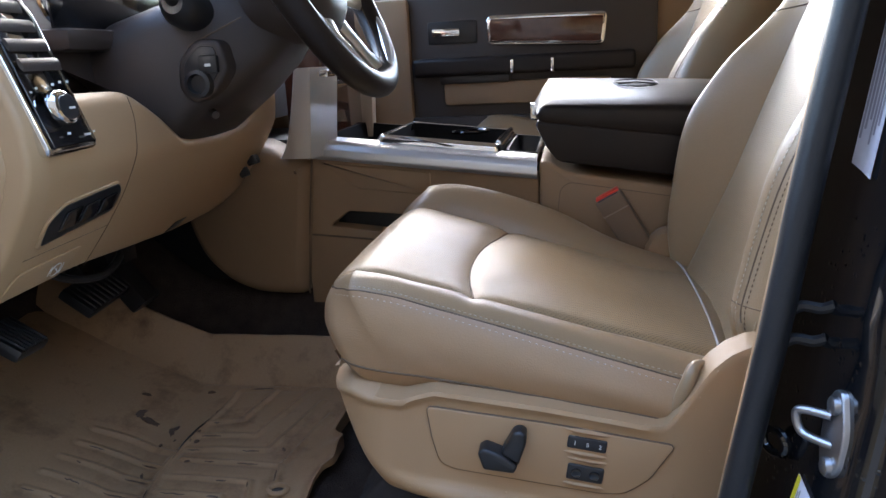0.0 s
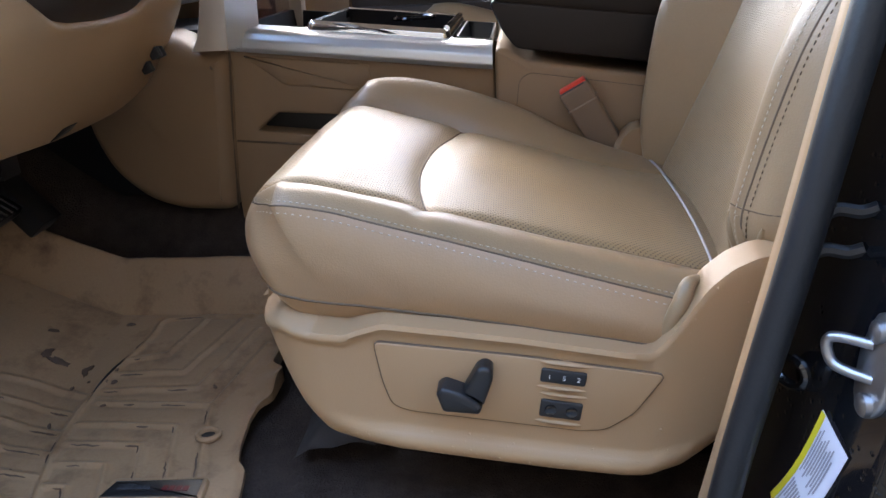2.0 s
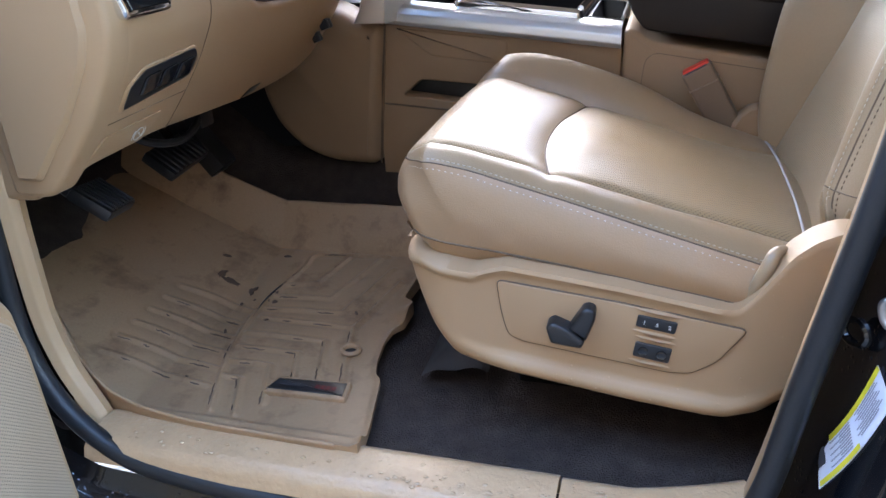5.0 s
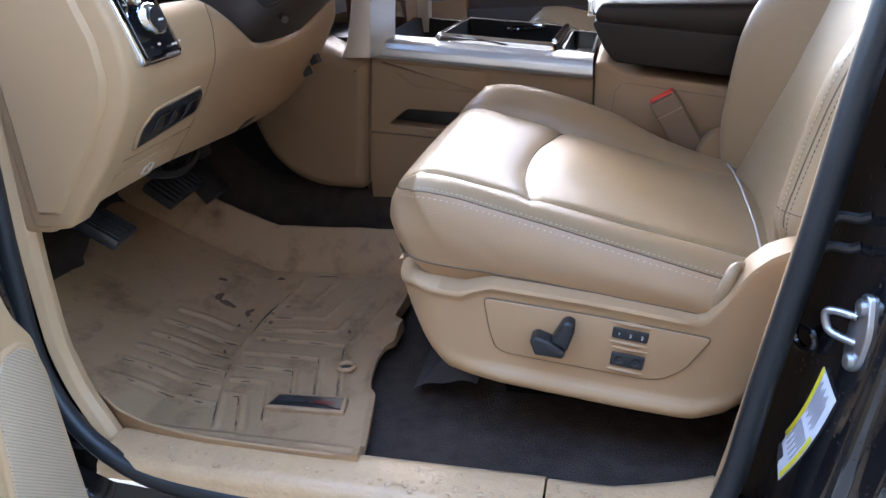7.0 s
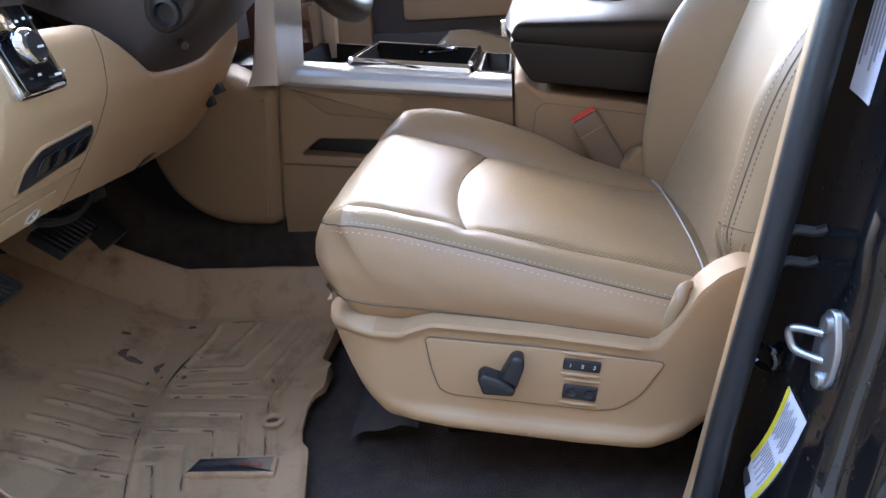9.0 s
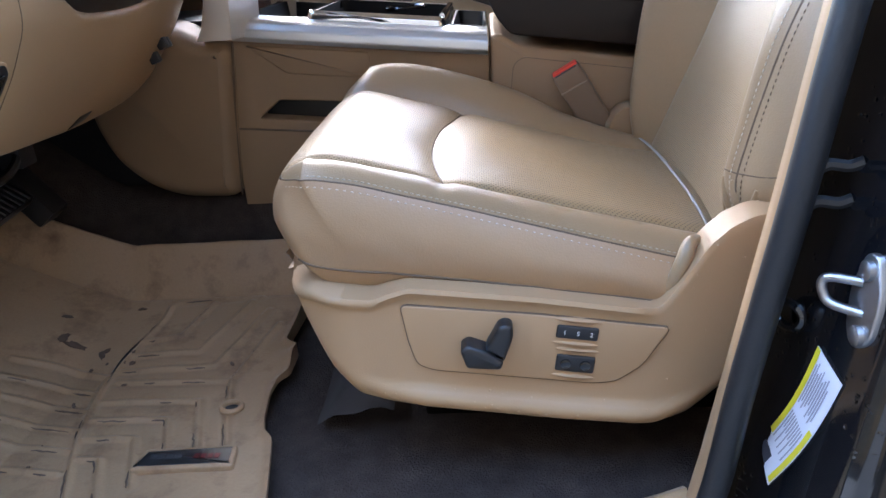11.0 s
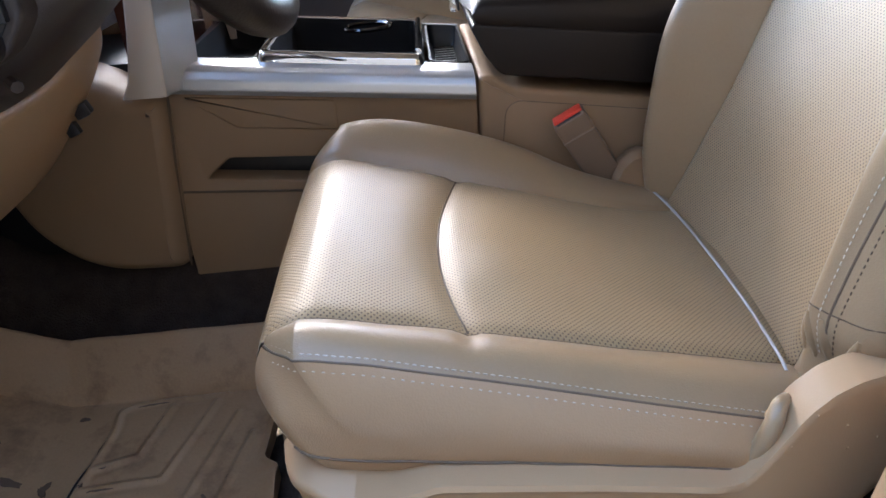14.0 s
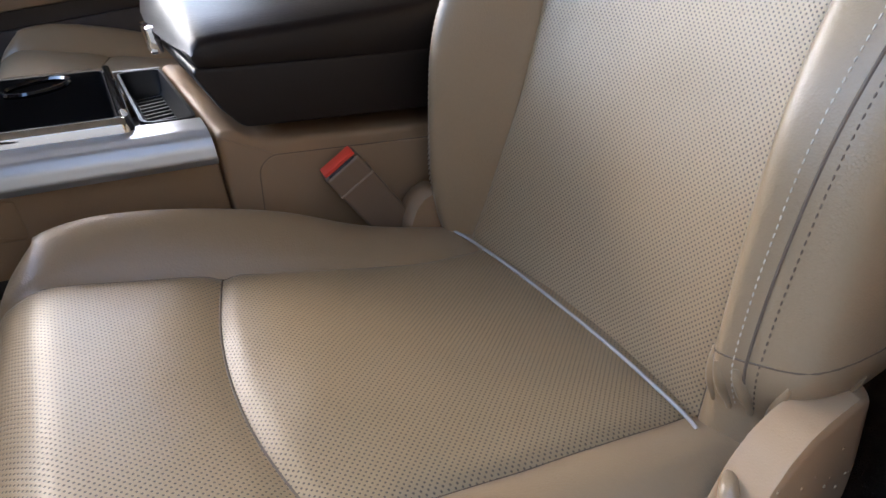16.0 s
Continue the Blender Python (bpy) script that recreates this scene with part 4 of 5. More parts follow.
tray = bin_("cup_tray", -0.206, 0.030, 0.652, 0.925, 0.085, BINBLK, "deep black tray with cup rings", lift=0.012)
bin_("front_bin", -0.335, -0.222, 0.655, 0.95, 0.05, BINBLK, "black rubber-lined bin")
slotbin = bin_("rear_bin", 0.044, 0.108, 0.658, 0.95, 0.04, BLACKPL, "narrow black bin with ribbed liner")
for k in range(14):
    y = 0.68 + k * 0.018
    part("rib", box(0.056, 0.096, y, y + 0.006, TZ(0.076) + 0.001, TZ(0.076) + 0.006, 0.001, 1), BLACKPL, slotbin)
# chrome surround of the tray
PL = rounded([(-0.220, 0.634), (0.036, 0.634), (0.042, 0.94), (-0.214, 0.94)], 0.016, 4)
rings = [[Vector((a, b, TZ(a) + 0.040 + dz)) for a, b in offset(PL, ins)] for ins, dz in ((0.0, -0.004), (0.001, 0.006), (0.005, 0.013), (0.010, 0.015), (0.013, 0.012), (0.014, -0.002))]
part("tray_surround", loft(rings, cap=False), CHROME, console, "bright chrome tray surround")
for cx in (-0.06,):
    part("cup_ring", tube([(cx + 0.042 * math.cos(a), 0.885 + 0.036 * math.sin(a), TZ(cx) + 0.047) for a in np.linspace(0, 2 * math.pi, 24, endpoint=False)], 0.004, 6, closed=True), GLOSSBLK, tray)
part("tambour", tube([(0.028, 0.665 + 0.02 * 0, TZ(0.03) + 0.054), (0.033, 0.92, TZ(0.03) + 0.054)], 0.006, 8), CHROME, console)

# rear half with armrest bin and lid
REAR = rounded([(0.114, 0.05), (0.75, 0.05), (0.75, 0.345), (0.41, 0.385), (0.165, 0.425), (0.134, 0.447), (0.114, 0.447)], 0.012, 3)
part("rear_body", slab(REAR, XZ, 1.0, 0.600, 0.008), TANSHADE, console, "tan plastic rear console body")
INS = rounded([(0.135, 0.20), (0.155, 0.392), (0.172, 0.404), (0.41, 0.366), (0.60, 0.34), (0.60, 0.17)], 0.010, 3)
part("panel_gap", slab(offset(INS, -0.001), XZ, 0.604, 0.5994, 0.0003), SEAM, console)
part("rear_side_panel", slab(INS, XZ, 0.604, 0.5985, 0.001), TANSHADE, console)


LOW = [(0.150, -0.066), (0.128, -0.040), (0.108, 0.0), (0.112, 0.008), (0.70, 0.008), (0.70, -0.072)]
LZ = lambda x: 0.5165 - 0.135 * (x - 0.11)
part("armrest_bin", slab(rounded([(a, LZ(a) + b) for a, b in LOW], 0.010, 3), XZ, 0.985, 0.600, 0.004), LIDLEATHER, console, "dark brown armrest bin")


rings = []
for k in range(26):
    t = k / 25
    x = 0.094 + 0.61 * t ** 1.4
    s = math.sin(math.pi / 2 * min(1, (t ** 1.4) / 0.055))
    z0 = LZ(x) + 0.005 + 0.010 * (1 - s)
    ze = mixv(z0 + 0.006, 0.5535 - 0.04 * (x - 0.13), s)
    zf = mixv(z0 + 0.012, 0.584 - 0.05 * (x - 0.2), s)
    m_ = ze - z0
    pr = [(0.604, z0), (0.601, z0 + 0.12 * m_), (0.600, z0 + 0.75 * m_), (0.604, z0 + 0.93 * m_), (0.614, ze + 0.002), (0.66, mixv(ze, zf, 0.25) + 0.006 * s), (0.80, mixv(ze, zf, 0.62) + 0.012 * s), (0.93, mixv(ze, zf, 0.92) + 0.008 * s), (0.972, zf), (0.985, zf - 0.008 * s), (0.991, mixv(z0, zf, 0.5)), (0.985, z0)]
    rings.append([Vector((x + 0.018 * (1 - s) * ((y - 0.795) / 0.195) ** 2, y, z)) for y, z in pr])
lid = part("armrest_lid", loft(rings), LIDLEATHER, console, "dark brown leather padded armrest lid", crease=50)
oval = [(0.31 + 0.045 * math.cos(a), 0.80 + 0.05 * math.sin(a), 0.585 - 0.045 * (0.045 * math.cos(a) + 0.11) + 0.10 * 0.05 * math.sin(a)) for a in np.linspace(0, 2 * math.pi, 28, endpoint=False)]
part("emblem", tube(oval, 0.0016, 6, closed=True), BLACKPL, lid, "embossed oval emblem")
part("emblem_bar", tube([(0.27, 0.78, 0.580), (0.31, 0.80, 0.581), (0.35, 0.78, 0.577)], 0.002, 6), BLACKPL, lid)
part("latch", box(0.088, 0.104, 0.77, 0.83, LZ(0.1) - 0.005, LZ(0.1) + 0.03, 0.004), CHROME, console, "chrome lid latch")

# ================= dashboard =================
dash = thing("dashboard", (-0.6, 0.5, 0.4), "two-tone tan and dark brown dashboard", "dashboard")
DZ = [0.33, 0.37, 0.40, 0.45, 0.50, 0.55, 0.60, 0.66, 0.73, 0.80]
DX = [-0.575, -0.528, -0.497, -0.455, -0.418, -0.390, -0.386, -0.402, -0.435, -0.475]


def dx(y, z):
    return I(z, DZ, DX, 0.012) - 0.9 * max(0, y - 0.42) ** 2


def zlow(y):
    return I(y, [-0.13, -0.05, 0.05, 0.22, 0.31, 0.40, 0.50, 0.57], [0.365, 0.387, 0.389, 0.381, 0.375, 0.377, 0.381, 0.400], 0.03)


def ztop(y):
    return I(y, [-0.13, 0.055, 0.080, 0.14, 0.188, 0.25, 0.33, 0.39, 0.43, 0.48, 0.57], [0.635, 0.632, 0.626, 0.588, 0.556, 0.551, 0.551, 0.560, 0.585, 0.615, 0.660], 0.012)


def knee(u, v):
    y = mixv(-0.120, 0.590, v)
    z = mixv(zlow(y), ztop(y), u)
    edge = 0.012 * max(0, 1 - v / 0.04) ** 2
    lip = 0.010 * max(0, (u - 0.93) / 0.07) ** 2 + 0.03 * max(0, (0.06 - u) / 0.06) ** 2
    return Vector((dx(y, z) - edge - lip, y, z))


part("knee_panel", sheet(50, 90, knee), TANPL, dash, "tan plastic knee panel")
part("underside", sheet(10, 40, lambda u, v: (lambda y: Vector((mixv(dx(y, zlow(y)) - 0.03, -1.0, u), y, mixv(zlow(y), 0.40, u))))(mixv(-0.12, 0.590, v))), BLACKPL, dash)
# end cap facing the doorway
CAP = rounded([(-0.590, 0.362), (-0.532, 0.362), (-0.500, 0.395), (-0.448, 0.453), (-0.404, 0.520), (-0.390, 0.560), (-0.391, 0.610), (-0.422, 0.70), (-0.476, 0.80), (-0.590, 0.82)], 0.014, 4)
part("end_cap", slab(CAP, XZ, -0.10, -0.136, 0.008, steps=3), TANPL, dash, "tan plastic dash end cap")
part("end_panel", slab(rounded([(-0.572, 0.385), (-0.538, 0.385), (-0.515, 0.412), (-0.468, 0.466), (-0.430, 0.525), (-0.418, 0.56), (-0.420, 0.605), (-0.448, 0.69), (-0.495, 0.78), (-0.568, 0.795)], 0.006, 3), XZ, -0.13, -0.1425, 0.0055, steps=1), TANPL, dash)
part("upper_cap", box(-0.660, -0.560, -0.133, -0.09, 0.355, 0.95, 0.010, 3), TANPL, dash)
# dark upper dash
part("upper_dash", sheet(30, 50, lambda u, v: (lambda y, t: Vector((I(t, [0, 0.35, 0.6, 0.8, 1.0], [-0.475, -0.50, -0.54, -0.66, -1.05]), y, I(t, [0, 0.35, 0.6, 0.8, 1.0], [0.54, 0.70, 0.80, 0.825, 0.72]))))(mixv(-0.115, 1.66, v), u)), BROWN, dash, "dark brown soft-touch upper dash")
part("dash_far", box(-0.95, -0.50, 0.98, 1.66, 0.42, 0.72, 0.05, 3), TANPL, dash, "tan glovebox side of the dash")
# lamp switch panel with chrome surround and air vent
BEZ = rounded([(-0.117, 0.568), (-0.030, 0.570), (-0.044, 0.730), (-0.052, 0.775), (-0.142, 0.775), (-0.128, 0.73)], 0.010, 3)
face = lambda a, b, d: Vector((dx(a, b) + d, a, b))
bez = part("lamp_switch_bezel", slab(BEZ, face, -0.01, 0.010, 0.005), CHROME, dash, "chrome edged lamp switch surround")
part("switch_plate", slab(offset(BEZ, 0.009), face, 0.0, 0.0115, 0.002), GLOSSBLK, bez, "gloss black switch plate")
for k in range(5):
    z = 0.668 + 0.021 * k
    y0 = I(z, [0.57, 0.73, 0.775], [-0.097, -0.117, -0.128])
    y1 = I(z, [0.57, 0.73, 0.775], [-0.036, -0.058, -0.066])
    part("vent_slat", tube([face(y0, z, 0.008), face(y1, z, 0.008)], 0.0075, 8, flat=0.35, up=(1, 0, 0.4)), BROWN, bez)
kc = (-0.080, 0.621)
knob = part("lamp_knob", loft([[face(kc[0] + r * math.cos(a), kc[1] + r * math.sin(a), d) for a in np.linspace(0, 2 * math.pi, 24, endpoint=False)] for r, d in ((0.0195, 0.008), (0.0195, 0.0145), (0.0175, 0.0185), (0.0145, 0.0195))]), CHROME, bez, "chrome ringed rotary lamp knob")
part("knob_face", loft([[face(kc[0] + r * math.cos(a), kc[1] + r * math.sin(a), d) for a in np.linspace(0, 2 * math.pi, 24, endpoint=False)] for r, d in ((0.0140, 0.0185), (0.0135, 0.0205), (0.005, 0.021))]), BLACKPL, knob)
part("knob_mark", box(-0.0045, 0.0045, -0.0012, 0.0012, -0.0006, 0.0006, 0, m=Matrix.Translation(face(kc[0] + 0.003, kc[1] - 0.001, 0.0218)) @ Euler((radians(90), 0, radians(90))).to_matrix().to_4x4()), MARK, knob)
for a0, b0, w in ((-0.093, 0.642, 0.004), (-0.081, 0.646, 0.004), (-0.068, 0.648, 0.004), (-0.056, 0.648, 0.004), (-0.083, 0.592, 0.005), (-0.052, 0.588, 0.011), (-0.040, 0.590, 0.003)):
    part("marking", box(-w / 2, w / 2, -0.0013, 0.0013, -0.0004, 0.0004, 0, m=Matrix.Translation(face(a0, b0, 0.0122)) @ Euler((radians(90), 0, radians(90))).to_matrix().to_4x4()), MARK, bez)
# switch well, brake release flap and their gaps
WELL = rounded([(-0.080, 0.459), (-0.083, 0.488), (-0.064, 0.506), (0.036, 0.515), (0.048, 0.503), (0.046, 0.477)], 0.006, 3)
part("well_rim", slab(offset(WELL, -0.004), face, -0.01, 0.0035, 0.003), TANPL, dash)
well = part("switch_well", slab(WELL, face, 0.0, 0.0042, 0.0008), BLACKPL, dash, "black switch bank")
for k in range(3):
    a0 = -0.058 + 0.034 * k
    part("rocker", slab(rounded([(a0, 0.472 + 0.003 * k), (a0 + 0.027, 0.475 + 0.003 * k), (a0 + 0.027, 0.500 + 0.002 * k), (a0, 0.496 + 0.002 * k)], 0.003), face, 0.002, 0.008, 0.002), GLOSSBLK, well)
flap = part("brake_release", slab(rounded([(-0.105, 0.392), (-0.090, 0.428), (0.020, 0.436), (0.004, 0.398)], 0.006, 3), face, -0.004, 0.0035, 0.002), TANPL, dash, "tan brake release flap")
part("symbol", tube([face(-0.016 + 0.0085 * math.cos(a), 0.412 + 0.0085 * math.sin(a), 0.0046) for a in np.linspace(0, 2 * math.pi, 20, endpoint=False)], 0.0005, 5, closed=True), MARK, flap)
for s in (1, -1):
    part("symbol", tube([face(-0.016 + s * 0.012 * math.cos(a), 0.412 + 0.012 * math.sin(a), 0.0046) for a in np.linspace(-0.6, 0.6, 8)], 0.0005, 5), MARK, flap)
text("letter", "P", 0.009, Matrix.Translation(face(-0.016, 0.412, 0.0058)) @ Euler((radians(90), 0, radians(90))).to_matrix().to_4x4() @ Matrix.Rotation(radians(-30), 4, "X"), MARK, flap)
part("panel_gap", tube([face(0.062, z, 0.0003) for z in np.linspace(0.395, 0.625, 30)], 0.0006, 5), SEAM, dash)
part("panel_gap", tube([face(y, 0.445 + 0.05 * (y + 0.1), 0.0003) for y in np.linspace(-0.1, 0.06, 16)], 0.0006, 5), SEAM, dash)
part("drain_slot", slab(rounded([(0.285, 0.386), (0.325, 0.392), (0.335, 0.404), (0.300, 0.402)], 0.003), face, -0.004, 0.002, 0.001), BLACKPL, dash)
for a0, b0 in ((0.490, 0.478), (0.512, 0.476), (0.485, 0.456)):
    part("hood_release", box(-0.009, 0.009, -0.006, 0.006, -0.006, 0.012, 0.003, m=Matrix.Translation(face(a0, b0, 0.004)) @ Euler((0, radians(70), 0)).to_matrix().to_4x4()), BLACKPL, dash)

# instrument cluster behind its lens
cluster = thing("instrument_cluster", (-0.52, 0.25, 0.70), "instrument cluster with chrome dial rings behind a clear lens", "gauges")
part("hood", box(-0.56, -0.46, 0.06, 0.55, 0.685, 0.715, 0.012), BROWN, cluster)
for cy in (0.11, 0.22, 0.36, 0.48):
    part("dial_ring", tube([(-0.495, cy + 0.05 * math.cos(a), 0.765 + 0.05 * math.sin(a)) for a in np.linspace(0, 2 * math.pi, 28, endpoint=False)], 0.004, 6, closed=True), CHROME, cluster)
part("lens", box(-0.490, -0.486, 0.07, 0.54, 0.715, 0.83, 0.001), GLOSSBLK, cluster, "shiny cluster lens")

# steering column shroud with ignition, stalk
column = thing("steering_column", (-0.40, 0.29, 0.62), "dark brown steering column shroud", "steering column")
cx0, cx1 = Vector((-0.52, 0.29, 0.60)), Vector((-0.245, 0.29, 0.735))
cd = (cx1 - cx0).normalized()
cu = Vector((0, 1, 0)).cross(cd).normalized() * -1
rings = []
for t, w, h in ((0, 0.150, 0.105), (0.3, 0.145, 0.100), (0.6, 0.125, 0.085), (0.85, 0.09, 0.068), (1.0, 0.06, 0.048)):
    c = cx0.lerp(cx1, t)
    rings.append([c + Vector((0, 1, 0)) * w * math.copysign(abs(math.cos(a)) ** 0.5, math.cos(a)) + cu * h * math.copysign(abs(math.sin(a)) ** 0.5, math.sin(a)) for a in np.linspace(0, 2 * math.pi, 24, endpoint=False)])
part("shroud", loft(rings), BROWN, column)
part("well", sheet(20, 30, lambda u, v: (lambda y: Vector((mixv(-0.400, -0.52, u), y, mixv(ztop(y) - 0.004, ztop(y) + 0.05, u))))(mixv(0.07, 0.52, v))), BROWN, column)
PLATE = rounded([(-0.374, 0.626), (-0.368, 0.668), (-0.336, 0.696), (-0.303, 0.692), (-0.294, 0.652), (-0.318, 0.620), (-0.350, 0.604)], 0.012, 4)
plate = part("ignition_plate", slab(PLATE, XZ, 0.19, 0.158, 0.006), BROWN, column, "raised dark brown ignition surround")
part("ignition_recess", slab(offset(PLATE, 0.010), XZ, 0.165, 0.1565, 0.001), BLACKPL, plate)
part("ignition_socket", loft([[Vector((-0.337 + r * math.cos(a), d, 0.634 + r * math.sin(a))) for a in np.linspace(0, 2 * math.pi, 20, endpoint=False)] for r, d in ((0.020, 0.160), (0.019, 0.146), (0.014, 0.144), (0.012, 0.152))]), BLACKPL, plate, "round black ignition socket")
part("column_button", box(-0.334, -0.306, 0.150, 0.160, 0.648, 0.672, 0.003), BLACKPL, plate)
part("button_mark", box(-0.324, -0.315, 0.1490, 0.1502, 0.657, 0.661, 0), MARK, plate)
stalk = part("stalk_boot", loft([[Vector((-0.350 + r * math.cos(a), d, 0.730 + 0.2 * (0.2 - d) + r * math.sin(a))) for a in np.linspace(0, 2 * math.pi, 20, endpoint=False)] for r, d in ((0.030, 0.19), (0.029, 0.150), (0.024, 0.140), (0.016, 0.132))]), BLACKPL, column, "round black stalk boot")
part("stalk", tube([(-0.350, 0.145, 0.742), (-0.345, 0.09, 0.765), (-0.338, 0.03, 0.800)], [0.010, 0.009, 0.012], 10), BLACKPL, stalk)
part("shroud_gap", tube([(-0.415, 0.158, 0.648), (-0.345, 0.168, 0.690), (-0.28, 0.190, 0.722)], 0.0012, 6), SEAM, column)
part("tilt_lever", tube([(-0.36, 0.21, 0.60), (-0.345, 0.195, 0.592), (-0.335, 0.185, 0.588)], [0.006, 0.006, 0.006], 8), BROWN, column)

# steering wheel
wheel = thing("steering_wheel", (-0.195, 0.285, 0.775), "dark leather steering wheel with silver spokes", "steering wheel")
WC = Vector((-0.195, 0.272, 0.782))
wu = Vector((-0.47, 0, 0.883)).normalized()          # towards the top of the rim
wv = Vector((0, 1, 0))
wa = wv.cross(wu).normalized()
if wa.x < 0:
    wa = -wa
R0 = 0.186
rim = lambda a, r=R0, d=0.0: WC + wu * (r * math.cos(a)) + wv * (r * math.sin(a)) + wa * d
part("rim", tube([rim(a) for a in np.linspace(0, 2 * math.pi, 72, endpoint=False)], 0.0195, 14, closed=True), LIDLEATHER, wheel, "black leather wrapped rim")
part("rim_seam", tube([rim(a, R0 - 0.0192) for a in np.linspace(0, 2 * math.pi, 72, endpoint=False)], 0.0012, 5, closed=True), SEAM, wheel)
part("hub", loft([[WC + wu * (0.075 * r * math.cos(a)) + wv * (0.085 * r * math.sin(a)) + wa * d for a in np.linspace(0, 2 * math.pi, 30, endpoint=False)] for r, d in ((0.8, -0.10), (1.15, -0.05), (1.15, -0.012), (0.9, 0.008), (0.6, 0.014))]), BROWN, wheel, "dark brown horn pad")
for a0 in (1.75, -1.75, 2.75, -2.75):
    pth = [WC + (wu * math.cos(a0) + wv * math.sin(a0)) * r + wa * d for r, d in ((0.06, -0.015), (0.10, -0.012), (0.14, -0.008), (0.18, -0.002))]
    sp = part("spoke", tube(pth, [0.022, 0.018, 0.017, 0.022], 10, flat=0.45, up=wa), SILVER, wheel, "satin silver spoke")
for s in (1, -1):
    part("rim_accent", tube([rim(s * a, R0 - 0.008, 0.0115) for a in np.linspace(1.9, 2.85, 16)], [0.003 + 0.008 * math.sin(math.pi * k / 15) for k in range(16)], 8), SILVER, wheel, "silver rim insert")

# silver uprights and lower sides of the centre stack
stack = thing("centre_stack", (-0.45, 0.8, 0.2), "centre stack with champagne silver uprights", "centre stack")


def upright(mir):
    rings = []
    for k in range(9):
        z = 0.470 + 0.176 * k / 8
        t = k / 8
        left, mid, right = -0.404 + 0.046 * t ** 0.6, -0.338 + 0.016 * t, -0.310 + 0.010 * t
        q = [(left, 0.566), (left + 0.004, 0.561), (mid - 0.006, 0.557), (mid, 0.560), (right, 0.640), (right - 0.004, 0.66), (left, 0.66)]
        rings.append([Vector((a, (1.60 - b) if mir else b, z)) for a, b in q])
    return loft(rings)


part("upright", upright(False), SILVERSIDE, stack, "champagne silver upright")
part("upright", upright(True), SILVERSIDE, stack, "champagne silver upright")
part("upright_face", loft([[Vector((a + 0.09 * (z - 0.47), b, z)) for a, b in ((-0.337, 0.5590), (-0.3085, 0.6385), (-0.312, 0.645), (-0.340, 0.566))] for z in (0.4705, 0.55, 0.644)]), SILVER, stack, "satin silver upright face")
part("accent", box(-0.334, -0.296, 0.585, 0.66, 0.626, 0.640, 0.003), CHROME, stack, "bright chrome accent")
part("face_panel", box(-0.42, -0.335, 0.66, 0.94, 0.46, 0.80, 0.01), WOOD, stack, "dark glossy radio and climate panel")
part("button_row", box(-0.345, -0.325, 0.68, 0.92, 0.60, 0.615, 0.003), CHROME, stack, "row of small chrome-edged buttons")
LOWSIDE = rounded([(-0.386, 0.165), (-0.50, 0.170), (-0.570, 0.195), (-0.635, 0.245), (-0.670, 0.32), (-0.68, 0.50), (-0.46, 0.50), (-0.406, 0.468), (-0.352, 0.464)], 0.03, 4)


def lowplace(a, b, d):
    return Vector((a, d + 0.9 * max(0, -0.52 - a) ** 1.6 + 0.05 * max(0, 0.30 - b), b))


part("lower_side", slab(LOWSIDE, lowplace, 0.72, 0.582, 0.03, steps=5), TANSHADE, stack, "tan plastic lower stack side")
part("lower_core", box(-0.9, -0.36, 0.68, 0.95, 0.10, 0.50, 0.02), BLACKPL, stack)
part("side_gap", tube([(-0.387, 0.606, 0.17), (-0.375, 0.604, 0.30), (-0.350, 0.596, 0.462)], 0.0022, 6), SEAM, stack)

# ================= floor mat, pedals =================
floor_mat = thing("floor_mat", (-0.45, 0.15, 0.0), "tan moulded rubber floor mat, muddy and worn, with a black badge", "floor mat")


def near_edge(x):
    return I(x, [-0.80, -0.70, -0.64, -0.575, -0.50, -0.402, -0.169, 0.0], [0.0, -0.022, -0.066, -0.102, -0.116, -0.123, -0.126, -0.126], 0.012)


def right_edge(y):
    return I(y, [-0.12, -0.05, 0.055, 0.064, 0.10, 0.16, 0.195, 0.212, 0.275, 0.292, 0.34, 0.50], [-0.168, -0.180, -0.203, -0.215, -0.226, -0.234, -0.232, -0.218, -0.218, -0.242, -0.238, -0.230], 0.006)


def mat_z(x, y):
    z = 0.002
    z += 0.52 * max(0, -0.56 - x) ** 1.15
    z += 0.021 * min(1, max(0, (-0.072 - y) / 0.028)) ** 1.5
    wall = min(1, max(0, (y - 0.43) / 0.05))
    z += 0.03 * max(0, min(1, (y - 0.22) / 0.20))
    z += 0.088 * wall ** 0.7
    return z


GROOVES = []
# spine, curved channels towards the door pillar, nested angles towards the seat
GROOVES.append(fine([(-0.432, -0.062), (-0.478, 0.054), (-0.509, 0.178), (-0.506, 0.245), (-0.480, 0.365), (-0.465, 0.415), (-0.318, 0.425)]))
for k in range(6):
    y = -0.007 + 0.045 * k
    x = -0.470 - 0.011 * min(k, 4)
    GROOVES.append(fine([(x, y), (-0.575, y + 0.013), (-0.625, y + 0.012), (-0.665, y + 0.004)]))
for k in range(4):
    GROOVES.append([(-0.391 + 0.030 * k, -0.064 + 0.033 * k if k else -0.064), (-0.429 + 0.030 * k, 0.02 + 0.043 * k), (-0.462 - 0.010 * k, 0.021 + 0.043 * k)])
GROOVES.append([(-0.264, 0.047), (-0.284, 0.112)])
GROOVES.append([(-0.294, 0.150), (-0.307, 0.200), (-0.492, 0.203)])
GROOVES.append([(-0.498, 0.232), (-0.345, 0.240), (-0.295, 0.385)])
GROOVES.append([(-0.500, 0.270), (-0.385, 0.278), (-0.332, 0.412)])
